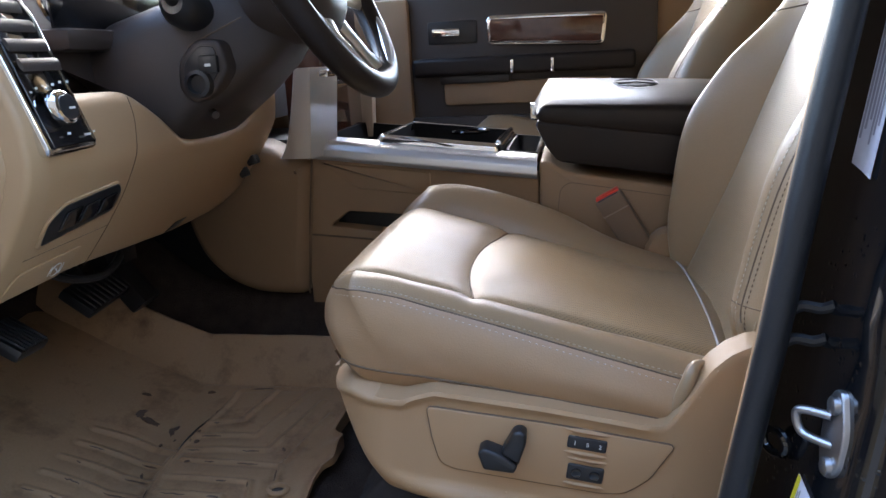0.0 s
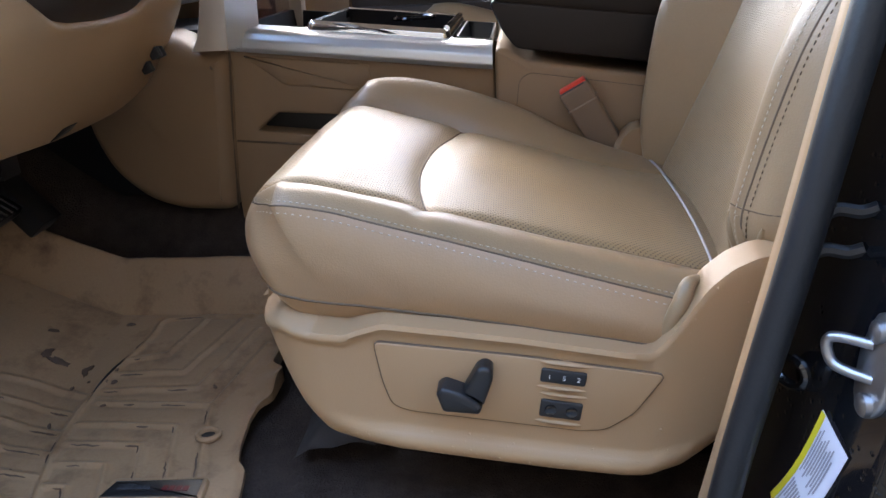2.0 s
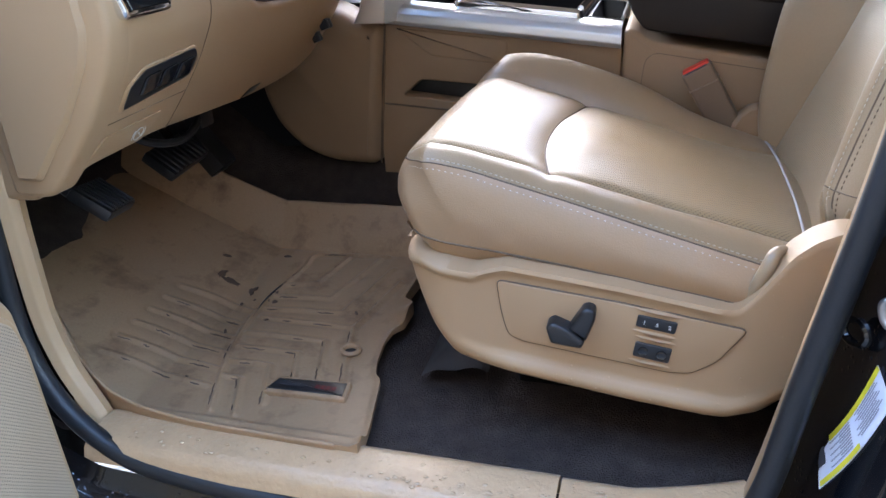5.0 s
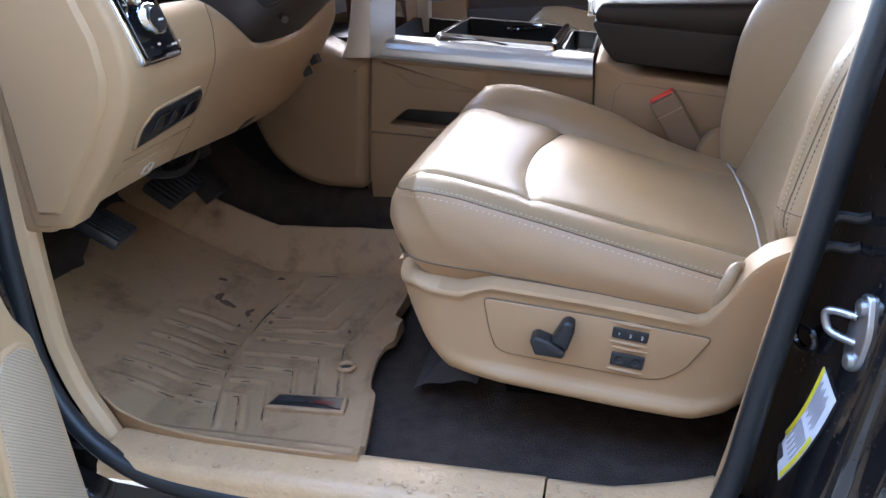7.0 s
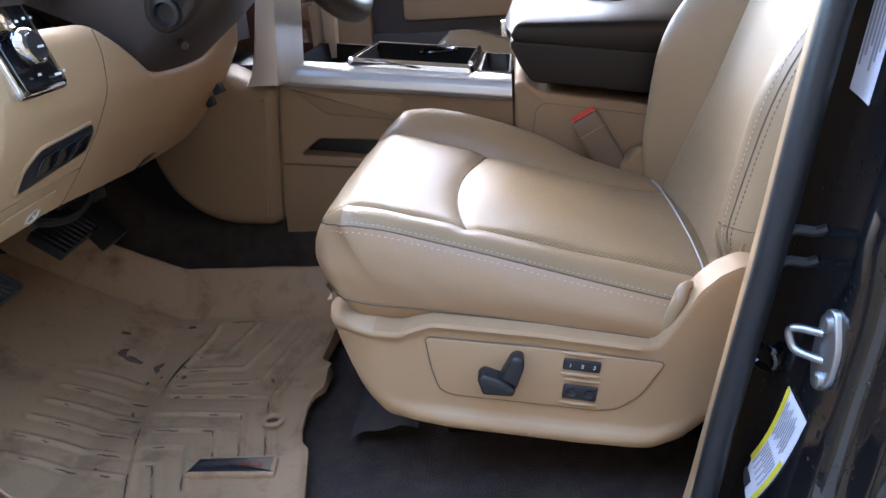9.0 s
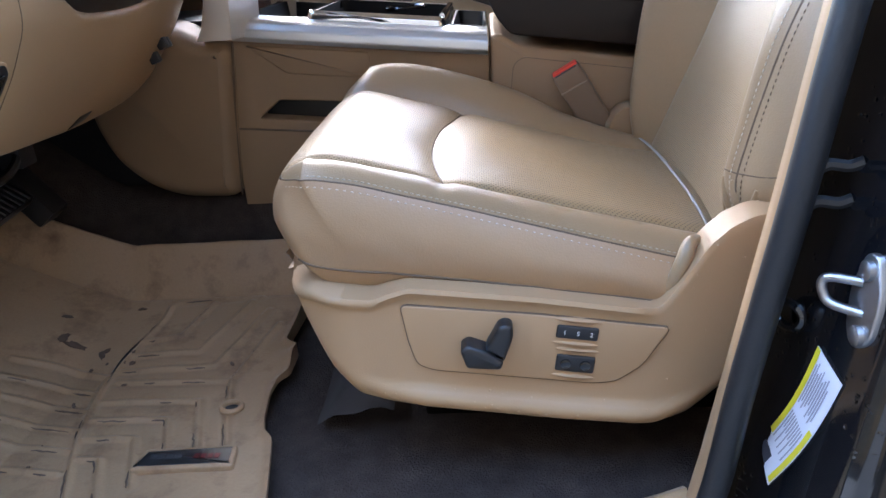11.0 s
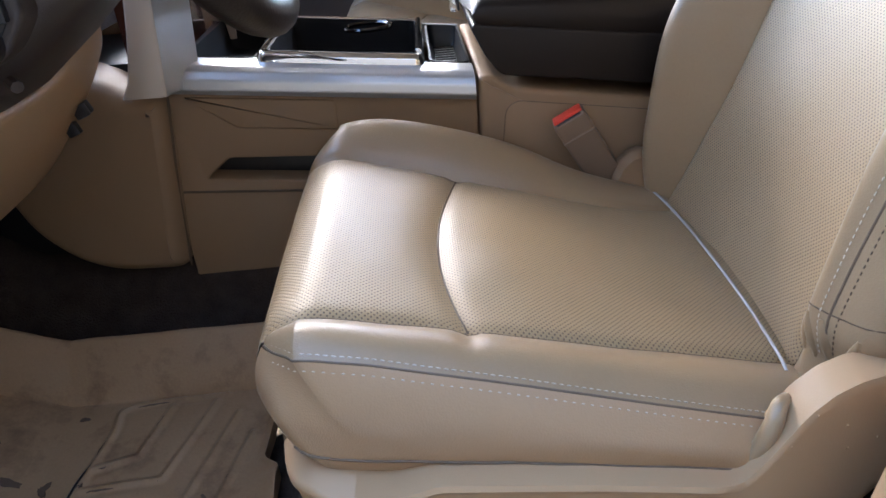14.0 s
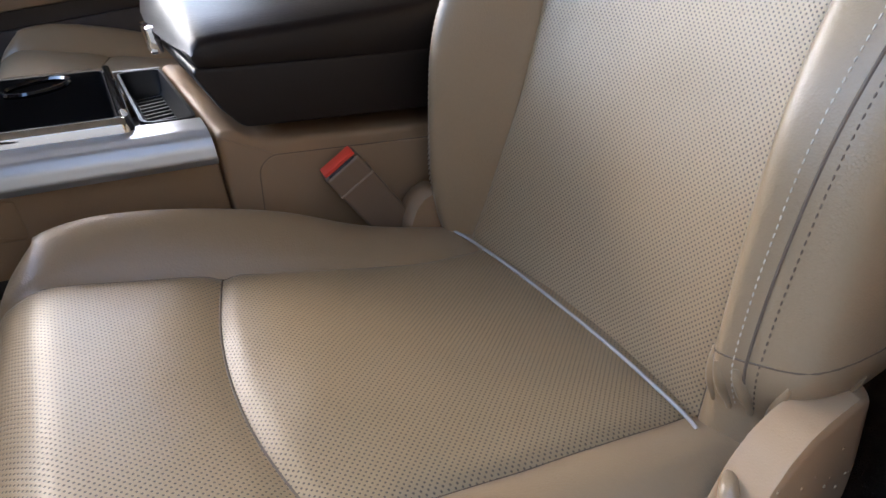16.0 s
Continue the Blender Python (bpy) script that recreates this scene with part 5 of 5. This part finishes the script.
GROOVES.append([(-0.495, 0.305), (-0.430, 0.320), (-0.400, 0.410)])
GROOVES.append([(-0.307, 0.205), (-0.267, 0.345)])


GA, GB = (np.concatenate([np.array([(p_[0], p_[1]) for p_ in g])[k:len(g) - 1 + k] for g in GROOVES]) for k in (0, 1))
GD = GB - GA
GL = np.maximum(1e-9, (GD ** 2).sum(1))


def dist_groove(x, y):
    """Distance to the nearest channel of the tread."""
    t = np.clip(((x - GA[:, 0]) * GD[:, 0] + (y - GA[:, 1]) * GD[:, 1]) / GL, 0, 1)
    return math.sqrt(np.min((GA[:, 0] + t * GD[:, 0] - x) ** 2 + (GA[:, 1] + t * GD[:, 1] - y) ** 2))


def mat_point(u, v):
    # v: door side to hump, u: seat side to pedals
    y0 = mixv(-0.125, 0.485, v)
    x = mixv(right_edge(y0), -0.92, u)
    e = near_edge(x)
    y = mixv(e, 0.485, v)
    z = mat_z(x, y)
    d = dist_groove(x, y)
    z += 0.0036 * math.exp(-(d / 0.0038) ** 2) - 0.0012 * math.exp(-((d - 0.009) / 0.004) ** 2)
    # upturned rim by the kick panel, rolled edge at the sill and seat
    z += 0.006 * math.exp(-((y - e) / 0.008) ** 2)
    z += 0.006 * math.exp(-((x - right_edge(y)) / 0.008) ** 2)
    z += 0.016 * math.exp(-((y - 0.245) / 0.03) ** 2) * math.exp(-((x - right_edge(y)) / 0.03) ** 2)
    z += 0.0015 * noise.noise(Vector((x * 22, y * 22, 0)))
    return Vector((x, y, z))


NU, NV = 230, 210
bm = bmesh.new()
grid = [[bm.verts.new(mat_point((i / NU) ** 1.25, j / NV)) for j in range(NV + 1)] for i in range(NU + 1)]
low = {}
for i in range(NU):
    for j in range(NV):
        bm.faces.new((grid[i][j], grid[i + 1][j], grid[i + 1][j + 1], grid[i][j + 1]))
border = [grid[i][0] for i in range(NU + 1)] + [grid[NU][j] for j in range(1, NV + 1)] + [grid[i][NV] for i in range(NU - 1, -1, -1)] + [grid[0][j] for j in range(NV - 1, 0, -1)]
down = [bm.verts.new(Vector((v_.co.x, v_.co.y, min(0.0, v_.co.z - 0.006)))) for v_ in border]
for k in range(len(border)):
    bm.faces.new((border[k], border[(k + 1) % len(border)], down[(k + 1) % len(border)], down[k]))
part("tread", bm, MATRUB, floor_mat, "tan ribbed rubber with mud stains", crease=60)


def rim_point(u, v):
    """Upturned edge of the mat: up the inside, over a rounded lip, down the outside."""
    x = mixv(-0.20, -0.745, u)
    h = I(x, [-0.75, -0.69, -0.64, -0.58, -0.52, -0.44, -0.30], [0.085, 0.080, 0.060, 0.036, 0.018, 0.010, 0.008], 0.02)
    a, k = (0.0, v / 0.4) if v < 0.4 else ((v - 0.4) / 0.2 * math.pi, 1.0) if v < 0.6 else (math.pi, (1 - v) / 0.4)
    side, up = -0.0028 * (1 - math.cos(a)), 0.0028 * math.sin(a)
    return Vector((x, near_edge(x) + 0.004 - 0.16 * h * k * k + side, mat_z(x, near_edge(x)) - 0.003 + h * k + up))


part("raised_edge", sheet(60, 20, rim_point), MATRUB, floor_mat, "upturned rubber edge of the mat")
MZ = mat_z(-0.3, 0.0)
BADGE = rounded([(-0.374, -0.012), (-0.237, -0.007), (-0.243, 0.036), (-0.366, 0.030)], 0.006, 3)
badge = part("badge_frame", slab(BADGE, XY, MZ - 0.002, MZ + 0.008, 0.003), MATRUB, floor_mat, "raised tan badge frame")
part("badge", slab(offset(BADGE, 0.0065), XY, MZ + 0.003, MZ + 0.0083, 0.0006), BLACKPL, badge, "black badge plate")
for k, (x0, w, mt) in enumerate(((-0.352, 0.009, "grey"), (-0.341, 0.009, "grey"), (-0.330, 0.009, "grey"), (-0.319, 0.009, "grey"), (-0.294, 0.007, "red"), (-0.285, 0.007, "red"), (-0.276, 0.007, "red"), (-0.267, 0.007, "red"))):
    part("badge_lettering", box(x0, x0 + w, 0.008, 0.0165, MZ + 0.0086, MZ + 0.0093, 0), material("badge_" + mt, (0.035, 0.036, 0.04) if mt == "grey" else (0.12, 0.010, 0.012), 0.5), badge, "unreadable dark lettering")
part("grommet", tube([(-0.281 + 0.0145 * math.cos(a), 0.123 + 0.0125 * math.sin(a), mat_z(-0.281, 0.123) + 0.005) for a in np.linspace(0, 2 * math.pi, 20, endpoint=False)], 0.0045, 8, closed=True), MATRUB, floor_mat)
part("grommet_hole", loft([[Vector((-0.281 + r * math.cos(a), 0.123 + r * math.sin(a), mat_z(-0.281, 0.123) + d)) for a in np.linspace(0, 2 * math.pi, 18, endpoint=False)] for r, d in ((0.0115, -0.002), (0.0115, 0.0035), (0.004, 0.0032))]), BLACKPL, floor_mat)
# mud smears
MUD = material("mud", (0.10, 0.062, 0.040), 0.8, vary=0.3, scale=60)
rnd = random.Random(11)
for k in range(16):
    x, y = (rnd.gauss(-0.56, 0.05), rnd.gauss(0.27, 0.06)) if k < 11 else (rnd.uniform(-0.60, -0.28), rnd.uniform(0.0, 0.33))
    s = rnd.uniform(0.0015, 0.0045) * (1.5 if k < 4 else 1)
    a0 = rnd.uniform(0, 3.1)
    el = rnd.uniform(1, 3.0)
    n = 12
    ring = []
    for q in range(n):
        a = 2 * math.pi * q / n
        r = s * (0.7 + 0.6 * rnd.random())
        px, py = r * el * math.cos(a), r * math.sin(a)
        X, Y = x + px * math.cos(a0) - py * math.sin(a0), y + px * math.sin(a0) + py * math.cos(a0)
        ring.append((X, Y))
    part("mud", loft([[Vector((X, Y, mat_z(X, Y) + 0.001)) for X, Y in ring], [Vector((x + (X - x) * 0.8, y + (Y - y) * 0.8, mat_z(X, Y) + 0.0028)) for X, Y in ring]]), MUD, floor_mat)
# dirt caught along the ribs
rnd = random.Random(23)
for g in GROOVES:
    if rnd.random() < 0.15:
        continue
    pts = [Vector((a_[0], a_[1], 0)) for a_ in g]
    run = [pts[k].lerp(pts[k + 1], t) for k in range(len(pts) - 1) for t in np.linspace(0, 1, max(2, int((pts[k + 1] - pts[k]).length / 0.006)), endpoint=False)]
    k = rnd.randint(0, 3)
    while k + 3 < len(run):
        n = min(rnd.randint(3, 9), len(run) - k)
        piece = [q + Vector((rnd.gauss(0, 0.0006) - 0.0045, rnd.gauss(0, 0.0006) - 0.0045, 0)) for q in run[k:k + n]]
        part("dirt_line", tube([Vector((q.x, q.y, mat_z(q.x, q.y) + 0.0004)) for q in piece], [0.0005 + rnd.uniform(0.0006, 0.0014) * math.sin(math.pi * (j + 0.5) / n) for j in range(n)], 5), MUD, floor_mat)
        k += n + rnd.randint(4, 16)
# slit worn in the spine
part("worn_slit", tube([Vector((x, y, mat_z(x, y) + 0.0012)) for x, y in fine([(-0.508, 0.20), (-0.511, 0.24), (-0.505, 0.285), (-0.490, 0.325)])], [0.001 + 0.003 * math.sin(math.pi * k / 18) for k in range(19)], 6, flat=0.5), BLACKPL, floor_mat)

# loose carpet flap under the seat edge
tagged(link("carpet_flap", sheet(20, 16, lambda u, v: (lambda x, y: Vector((x, y, -0.012 + 0.05 * math.exp(-((x + 0.08) / 0.06) ** 2) * min(1, max(0, (y - 0.02) / 0.1)) + 0.014 * noise.noise(Vector((x * 22, y * 16, 2))))))(mixv(-0.15, -0.04, u), mixv(0.09, 0.32, v))), material("grey_brown_felt", (0.032, 0.026, 0.023), 0.95, vary=0.3, scale=30, grain=600, bump=0.8)), "crumpled grey-brown felt under the seat front", "felt", kind="structure")

pedal_a = thing("parking_brake_pedal", (-0.66, 0.05, 0.24), "black ribbed rubber parking brake pedal", "pedal", "foot pedals")
PM = Matrix.Translation((-0.665, 0.085, 0.270)) @ Euler((radians(-14), radians(38), radians(14))).to_matrix().to_4x4()
part("pad", box(-0.035, 0.035, -0.062, 0.062, -0.010, 0.010, 0.006, m=PM), BLACKPL, pedal_a)
for k in range(7):
    part("rib", box(-0.032, 0.032, -0.052 + 0.016 * k, -0.046 + 0.016 * k, 0.008, 0.0135, 0.001, 1, m=PM), BLACKPL, pedal_a)
part("arm", tube([(-0.70, 0.07, 0.28), (-0.78, 0.05, 0.36), (-0.80, 0.05, 0.5)], 0.012, 8), BLACKPL, pedal_a)
pedal_b = thing("brake_pedal", (-0.70, 0.33, 0.24), "wide black rubber brake pedal", "pedal", "foot pedals")
PM = Matrix.Translation((-0.70, 0.335, 0.262)) @ Euler((0, radians(40), radians(8))).to_matrix().to_4x4()
part("pad", box(-0.034, 0.034, -0.075, 0.075, -0.010, 0.010, 0.006, m=PM), BLACKPL, pedal_b)
for k in range(8):
    part("rib", box(-0.031, 0.031, -0.064 + 0.017 * k, -0.058 + 0.017 * k, 0.008, 0.013, 0.001, 1, m=PM), BLACKPL, pedal_b)
part("arm", tube([(-0.73, 0.335, 0.28), (-0.80, 0.33, 0.40), (-0.82, 0.33, 0.52)], 0.014, 8), BLACKPL, pedal_b)
pedal_c = thing("accelerator_pedal", (-0.74, 0.52, 0.2), "narrow black accelerator pedal", "pedal", "foot pedals")
part("pad", box(-0.022, 0.022, -0.028, 0.028, -0.07, 0.07, 0.006, m=Matrix.Translation((-0.745, 0.485, 0.24)) @ Euler((0, radians(-38), 0)).to_matrix().to_4x4()), BLACKPL, pedal_c)
part("arm", tube([(-0.76, 0.485, 0.28), (-0.84, 0.485, 0.40)], 0.010, 8), BLACKPL, pedal_c)
wire = thing("wiring_loop", (-0.60, 0.2, 0.34), "black wiring loom looping below the knee panel", "wiring")
part("loom", tube(fine([(-0.62, 0.10, 0.385), (-0.60, 0.14, 0.350), (-0.585, 0.20, 0.335), (-0.59, 0.26, 0.345), (-0.60, 0.30, 0.380)]), 0.007, 8), BLACKPL, wire)
part("connector", box(-0.62, -0.585, 0.27, 0.31, 0.335, 0.375, 0.004), BLACKPL, wire)

# ================= doors =================
driver_door = thing("driver_door", (-0.60, -0.24, -0.1), "open driver door with tan trim and speaker grille", "door")
DM = Matrix.Translation((-0.553, -0.222, 0)) @ Matrix.Rotation(radians(-82), 4, "Z")
dplace = lambda a, b, d: DM @ Vector((a, d, b))
DOUT = rounded([(-0.010, -0.14), (-0.010, 0.17), (-0.006, 0.250), (0.016, 0.290), (0.024, 0.335), (0.038, 0.376), (0.062, 0.62), (0.95, 0.64), (0.98, -0.14)], 0.012, 4)
part("trim_panel", slab(DOUT, dplace, -0.07, 0.0, 0.012, steps=4), TANPL, driver_door, "tan plastic door trim")
part("door_shell", slab(rounded([(-0.07, -0.20), (-0.07, 0.66), (1.02, 0.68), (1.04, -0.20)], 0.03), dplace, -0.17, -0.068, 0.01), PAINT, driver_door, "gloss black door shell")
GR = rounded([(0.005, -0.12), (0.005, 0.195), (0.012, 0.236), (0.030, 0.254), (0.060, 0.256), (0.090, 0.232), (0.150, -0.12)], 0.010, 3)
part("grille_frame", slab(offset(GR, -0.007), dplace, -0.004, 0.0045, 0.004), TANPL, driver_door)
part("speaker_grille", slab(GR, dplace, -0.004, 0.0062, 0.002), leather("speaker_grille_mesh", (0.40, 0.29, 0.19), 0.5, holes=0.0056, plane="ZY"), driver_door, "perforated tan speaker grille")
part("armrest_ledge", box(0.09, 0.9, -0.01, 0.05, 0.40, 0.46, 0.02, 3, m=DM), TANPL, driver_door)

passenger_door = thing("passenger_door", (0.0, 1.64, 0.1), "closed dark brown passenger door with chrome framed wood inlay", "door")
P = 1.6
part("door_panel", box(-0.60, 0.44, P, P + 0.08, -0.05, 0.87, 0.02), BROWN, passenger_door, "dark brown door panel")
BZ = rounded([(-0.095, 0.682), (0.277, 0.664), (0.287, 0.767), (-0.094, 0.774)], 0.022, 5)
bzp = part("inlay_frame", slab(BZ, XZ, P + 0.01, P - 0.016, 0.006), CHROME, passenger_door, "chrome inlay frame")
part("wood_inlay", slab(offset(BZ, 0.013), XZ, P + 0.0, P - 0.0175, 0.002), WOOD, bzp, "dark glossy wood inlay")
hb = part("handle_cup", box(-0.290, -0.125, P - 0.006, P + 0.02, 0.690, 0.765, 0.012), BLACKPL, passenger_door)
part("door_handle", box(-0.272, -0.180, P - 0.022, P - 0.008, 0.715, 0.740, 0.006), CHROME, hb, "chrome door handle")
arm = part("armrest", box(-0.335, 0.370, P - 0.055, P + 0.01, 0.590, 0.648, 0.014, 3), LIDLEATHER, passenger_door, "dark armrest")
for x in (-0.012, 0.115):
    part("chrome_clip", box(x - 0.005, x + 0.005, P - 0.059, P - 0.050, 0.592, 0.634, 0.002), CHROME, arm, "slim chrome trim")
part("map_pocket", box(-0.24, 0.30, P - 0.03, P + 0.0, 0.495, 0.570, 0.015), TANSHADE, passenger_door, "tan map pocket insert")
part("pull_cup", box(-0.25, -0.02, P - 0.04, P - 0.0, 0.565, 0.592, 0.008), BLACKPL, passenger_door)
part("lower_panel", box(-0.45, 0.42, P - 0.025, P, 0.10, 0.46, 0.02), BROWN, passenger_door)
part("hinge_trim", box(-0.62, -0.345, P - 0.03, P + 0.01, 0.02, 0.84, 0.02), TANSHADE, passenger_door, "tan trim ahead of the door")

# ================= latch striker and stickers on the pillar =================
striker = thing("door_striker", (0.405, -0.185, 0.31), "bare zinc door striker loop bolted to the pillar", "striker")
SX = lambda y, z: sealx(z) + I(y, [-0.226, -0.212, -0.18, -0.15, -0.125, -0.108], [0.074, 0.060, 0.054, 0.050, 0.047, 0.043])
pts = rounded([(-0.172, 0.351), (-0.166, 0.318), (-0.176, 0.283), (-0.192, 0.270), (-0.205, 0.284), (-0.203, 0.32), (-0.186, 0.353)], 0.012, 4)
part("base_plate", slab(pts, lambda a, b, d: Vector((SX(a, b) - d, a, b)), -0.002, 0.006, 0.002), ZINC, striker)
ctr = SX(-0.186, 0.31) - 0.004
part("loop", tube(fine([(ctr, -0.180, 0.327), (ctr - 0.018, -0.166, 0.326), (ctr - 0.024, -0.161, 0.321), (ctr - 0.023, -0.163, 0.310), (ctr - 0.018, -0.170, 0.303), (ctr, -0.188, 0.302)]), 0.0042, 10), ZINC, striker)
for y, z in ((-0.181, 0.338), (-0.192, 0.284)):
    part("bolt", loft([[Vector((SX(y, z) - d, y + r * math.cos(a), z + r * math.sin(a))) for a in np.linspace(0, 2 * math.pi, 12, endpoint=False)] for r, d in ((0.009, 0.004), (0.009, 0.009), (0.006, 0.011))]), ZINC, striker)


def sticker(name, corners, label):
    """A thin label bent onto the jamb: corners as four points, top inner, top outer, low outer, low inner."""
    th = thing(name, tuple(corners[3]), label, "label")
    a, b, c, d = [Vector(q) for q in corners]
    nrm = (b - a).cross(d - a).normalized()
    if nrm.x > 0:
        nrm = -nrm
    at = lambda s, t, h: mixv(mixv(a, b, s), mixv(d, c, s), t) + nrm * (h + 0.004 * 0)
    return th, at


def patch(at, s0, s1, t0, t1, h, thick=0.0006):
    return loft([[at(s, t, hh) for s, t in ((s0, t0), (s1, t0), (s1, t1), (s0, t1))] for hh in (h, h + thick)])


def on_jamb(y, z, lift=0.003):
    return (SX(y, z) - lift, y, z)


tyre, at = sticker("tyre_label", [on_jamb(-0.150, 0.246), on_jamb(-0.192, 0.242), on_jamb(-0.135, 0.088), on_jamb(-0.112, 0.108)], "white tyre pressure label with yellow bands on the pillar")
at = lambda s, t, h: (lambda y, z: Vector((SX(y, z) - 0.003 - h, y, z)))(mixv(mixv(-0.150, -0.192, s), mixv(-0.111, -0.146, s), t) - 0.008 * math.sin(math.pi * t), mixv(mixv(0.250, 0.236, s), mixv(0.116, 0.088, s), t))


def curved(s0, s1, t0, t1, h, n=10):
    bm = bmesh.new()
    sheet(n, 2, lambda u, v: at(mixv(s0, s1, v), mixv(t0, t1, u), h + 0.0006), bm=bm)
    sheet(n, 2, lambda u, v: at(mixv(s0, s1, v), mixv(t0, t1, u), h), bm=bm)
    return bm


part("paper", curved(0, 1, 0, 1, 0.0), WHITE, tyre)
part("yellow_band", curved(0.02, 0.15, 0.0, 0.80, 0.0008), YELLOW, tyre)
part("yellow_band", curved(0.86, 0.98, 0.42, 0.97, 0.0008), YELLOW, tyre)
part("symbol", curved(0.15, 0.55, 0.88, 0.98, 0.0008), INK, tyre)
for k in range(18):
    part("print_line", curved(0.20 + 0.07 * (k // 2), 0.225 + 0.07 * (k // 2), 0.06 + 0.03 * (k % 3) if k % 2 else 0.50, 0.42 - 0.04 * (k % 5 // 2) if k % 2 else 0.80 - 0.07 * (k % 4), 0.0008), material("print_grey", (0.35, 0.33, 0.36), 0.6) if k == 0 else bpy.data.materials["print_grey"], tyre)
ident = thing("certification_label", (0.435, -0.107, 0.54), "white printed certification label on the pillar", "label")
LM = lambda s, t, h: (lambda y, z: Vector((SX(y, z) - 0.0025 - h, y, z)))(mixv(-0.108, -0.140, s) + 0.004 * t, mixv(0.543, 0.74, t) - 0.010 * s)
at = lambda s, t, h: LM(s, t, h)
part("paper", curved(0, 1, 0, 1, 0.0), WHITE, ident)
for k in range(6):
    part("print_line", curved(0.10 + 0.14 * k, 0.16 + 0.14 * k, 0.12 + 0.05 * (k % 3), 0.92, 0.0008), bpy.data.materials["print_grey"], ident)

# lap belt running down beside the seat
belt = thing("seat_belt", (0.37, -0.055, 0.0), "tan woven lap belt hanging beside the seat", "seat belt")
bp_ = fine([(0.425, -0.060, 0.42), (0.405, -0.060, 0.25), (0.372, -0.060, 0.10), (0.348, -0.062, 0.03)])
part("webbing", loft([[q + Vector((-0.016, 0, 0.004)), q + Vector((0.016, 0.003, -0.004)), q + Vector((0.016, 0.0045, -0.004)), q + Vector((-0.016, 0.0015, 0.004))] for q in bp_]), BELT, belt)
part("anchor", box(0.328, 0.366, -0.068, -0.052, 0.0, 0.04, 0.004), BLACKPL, belt)
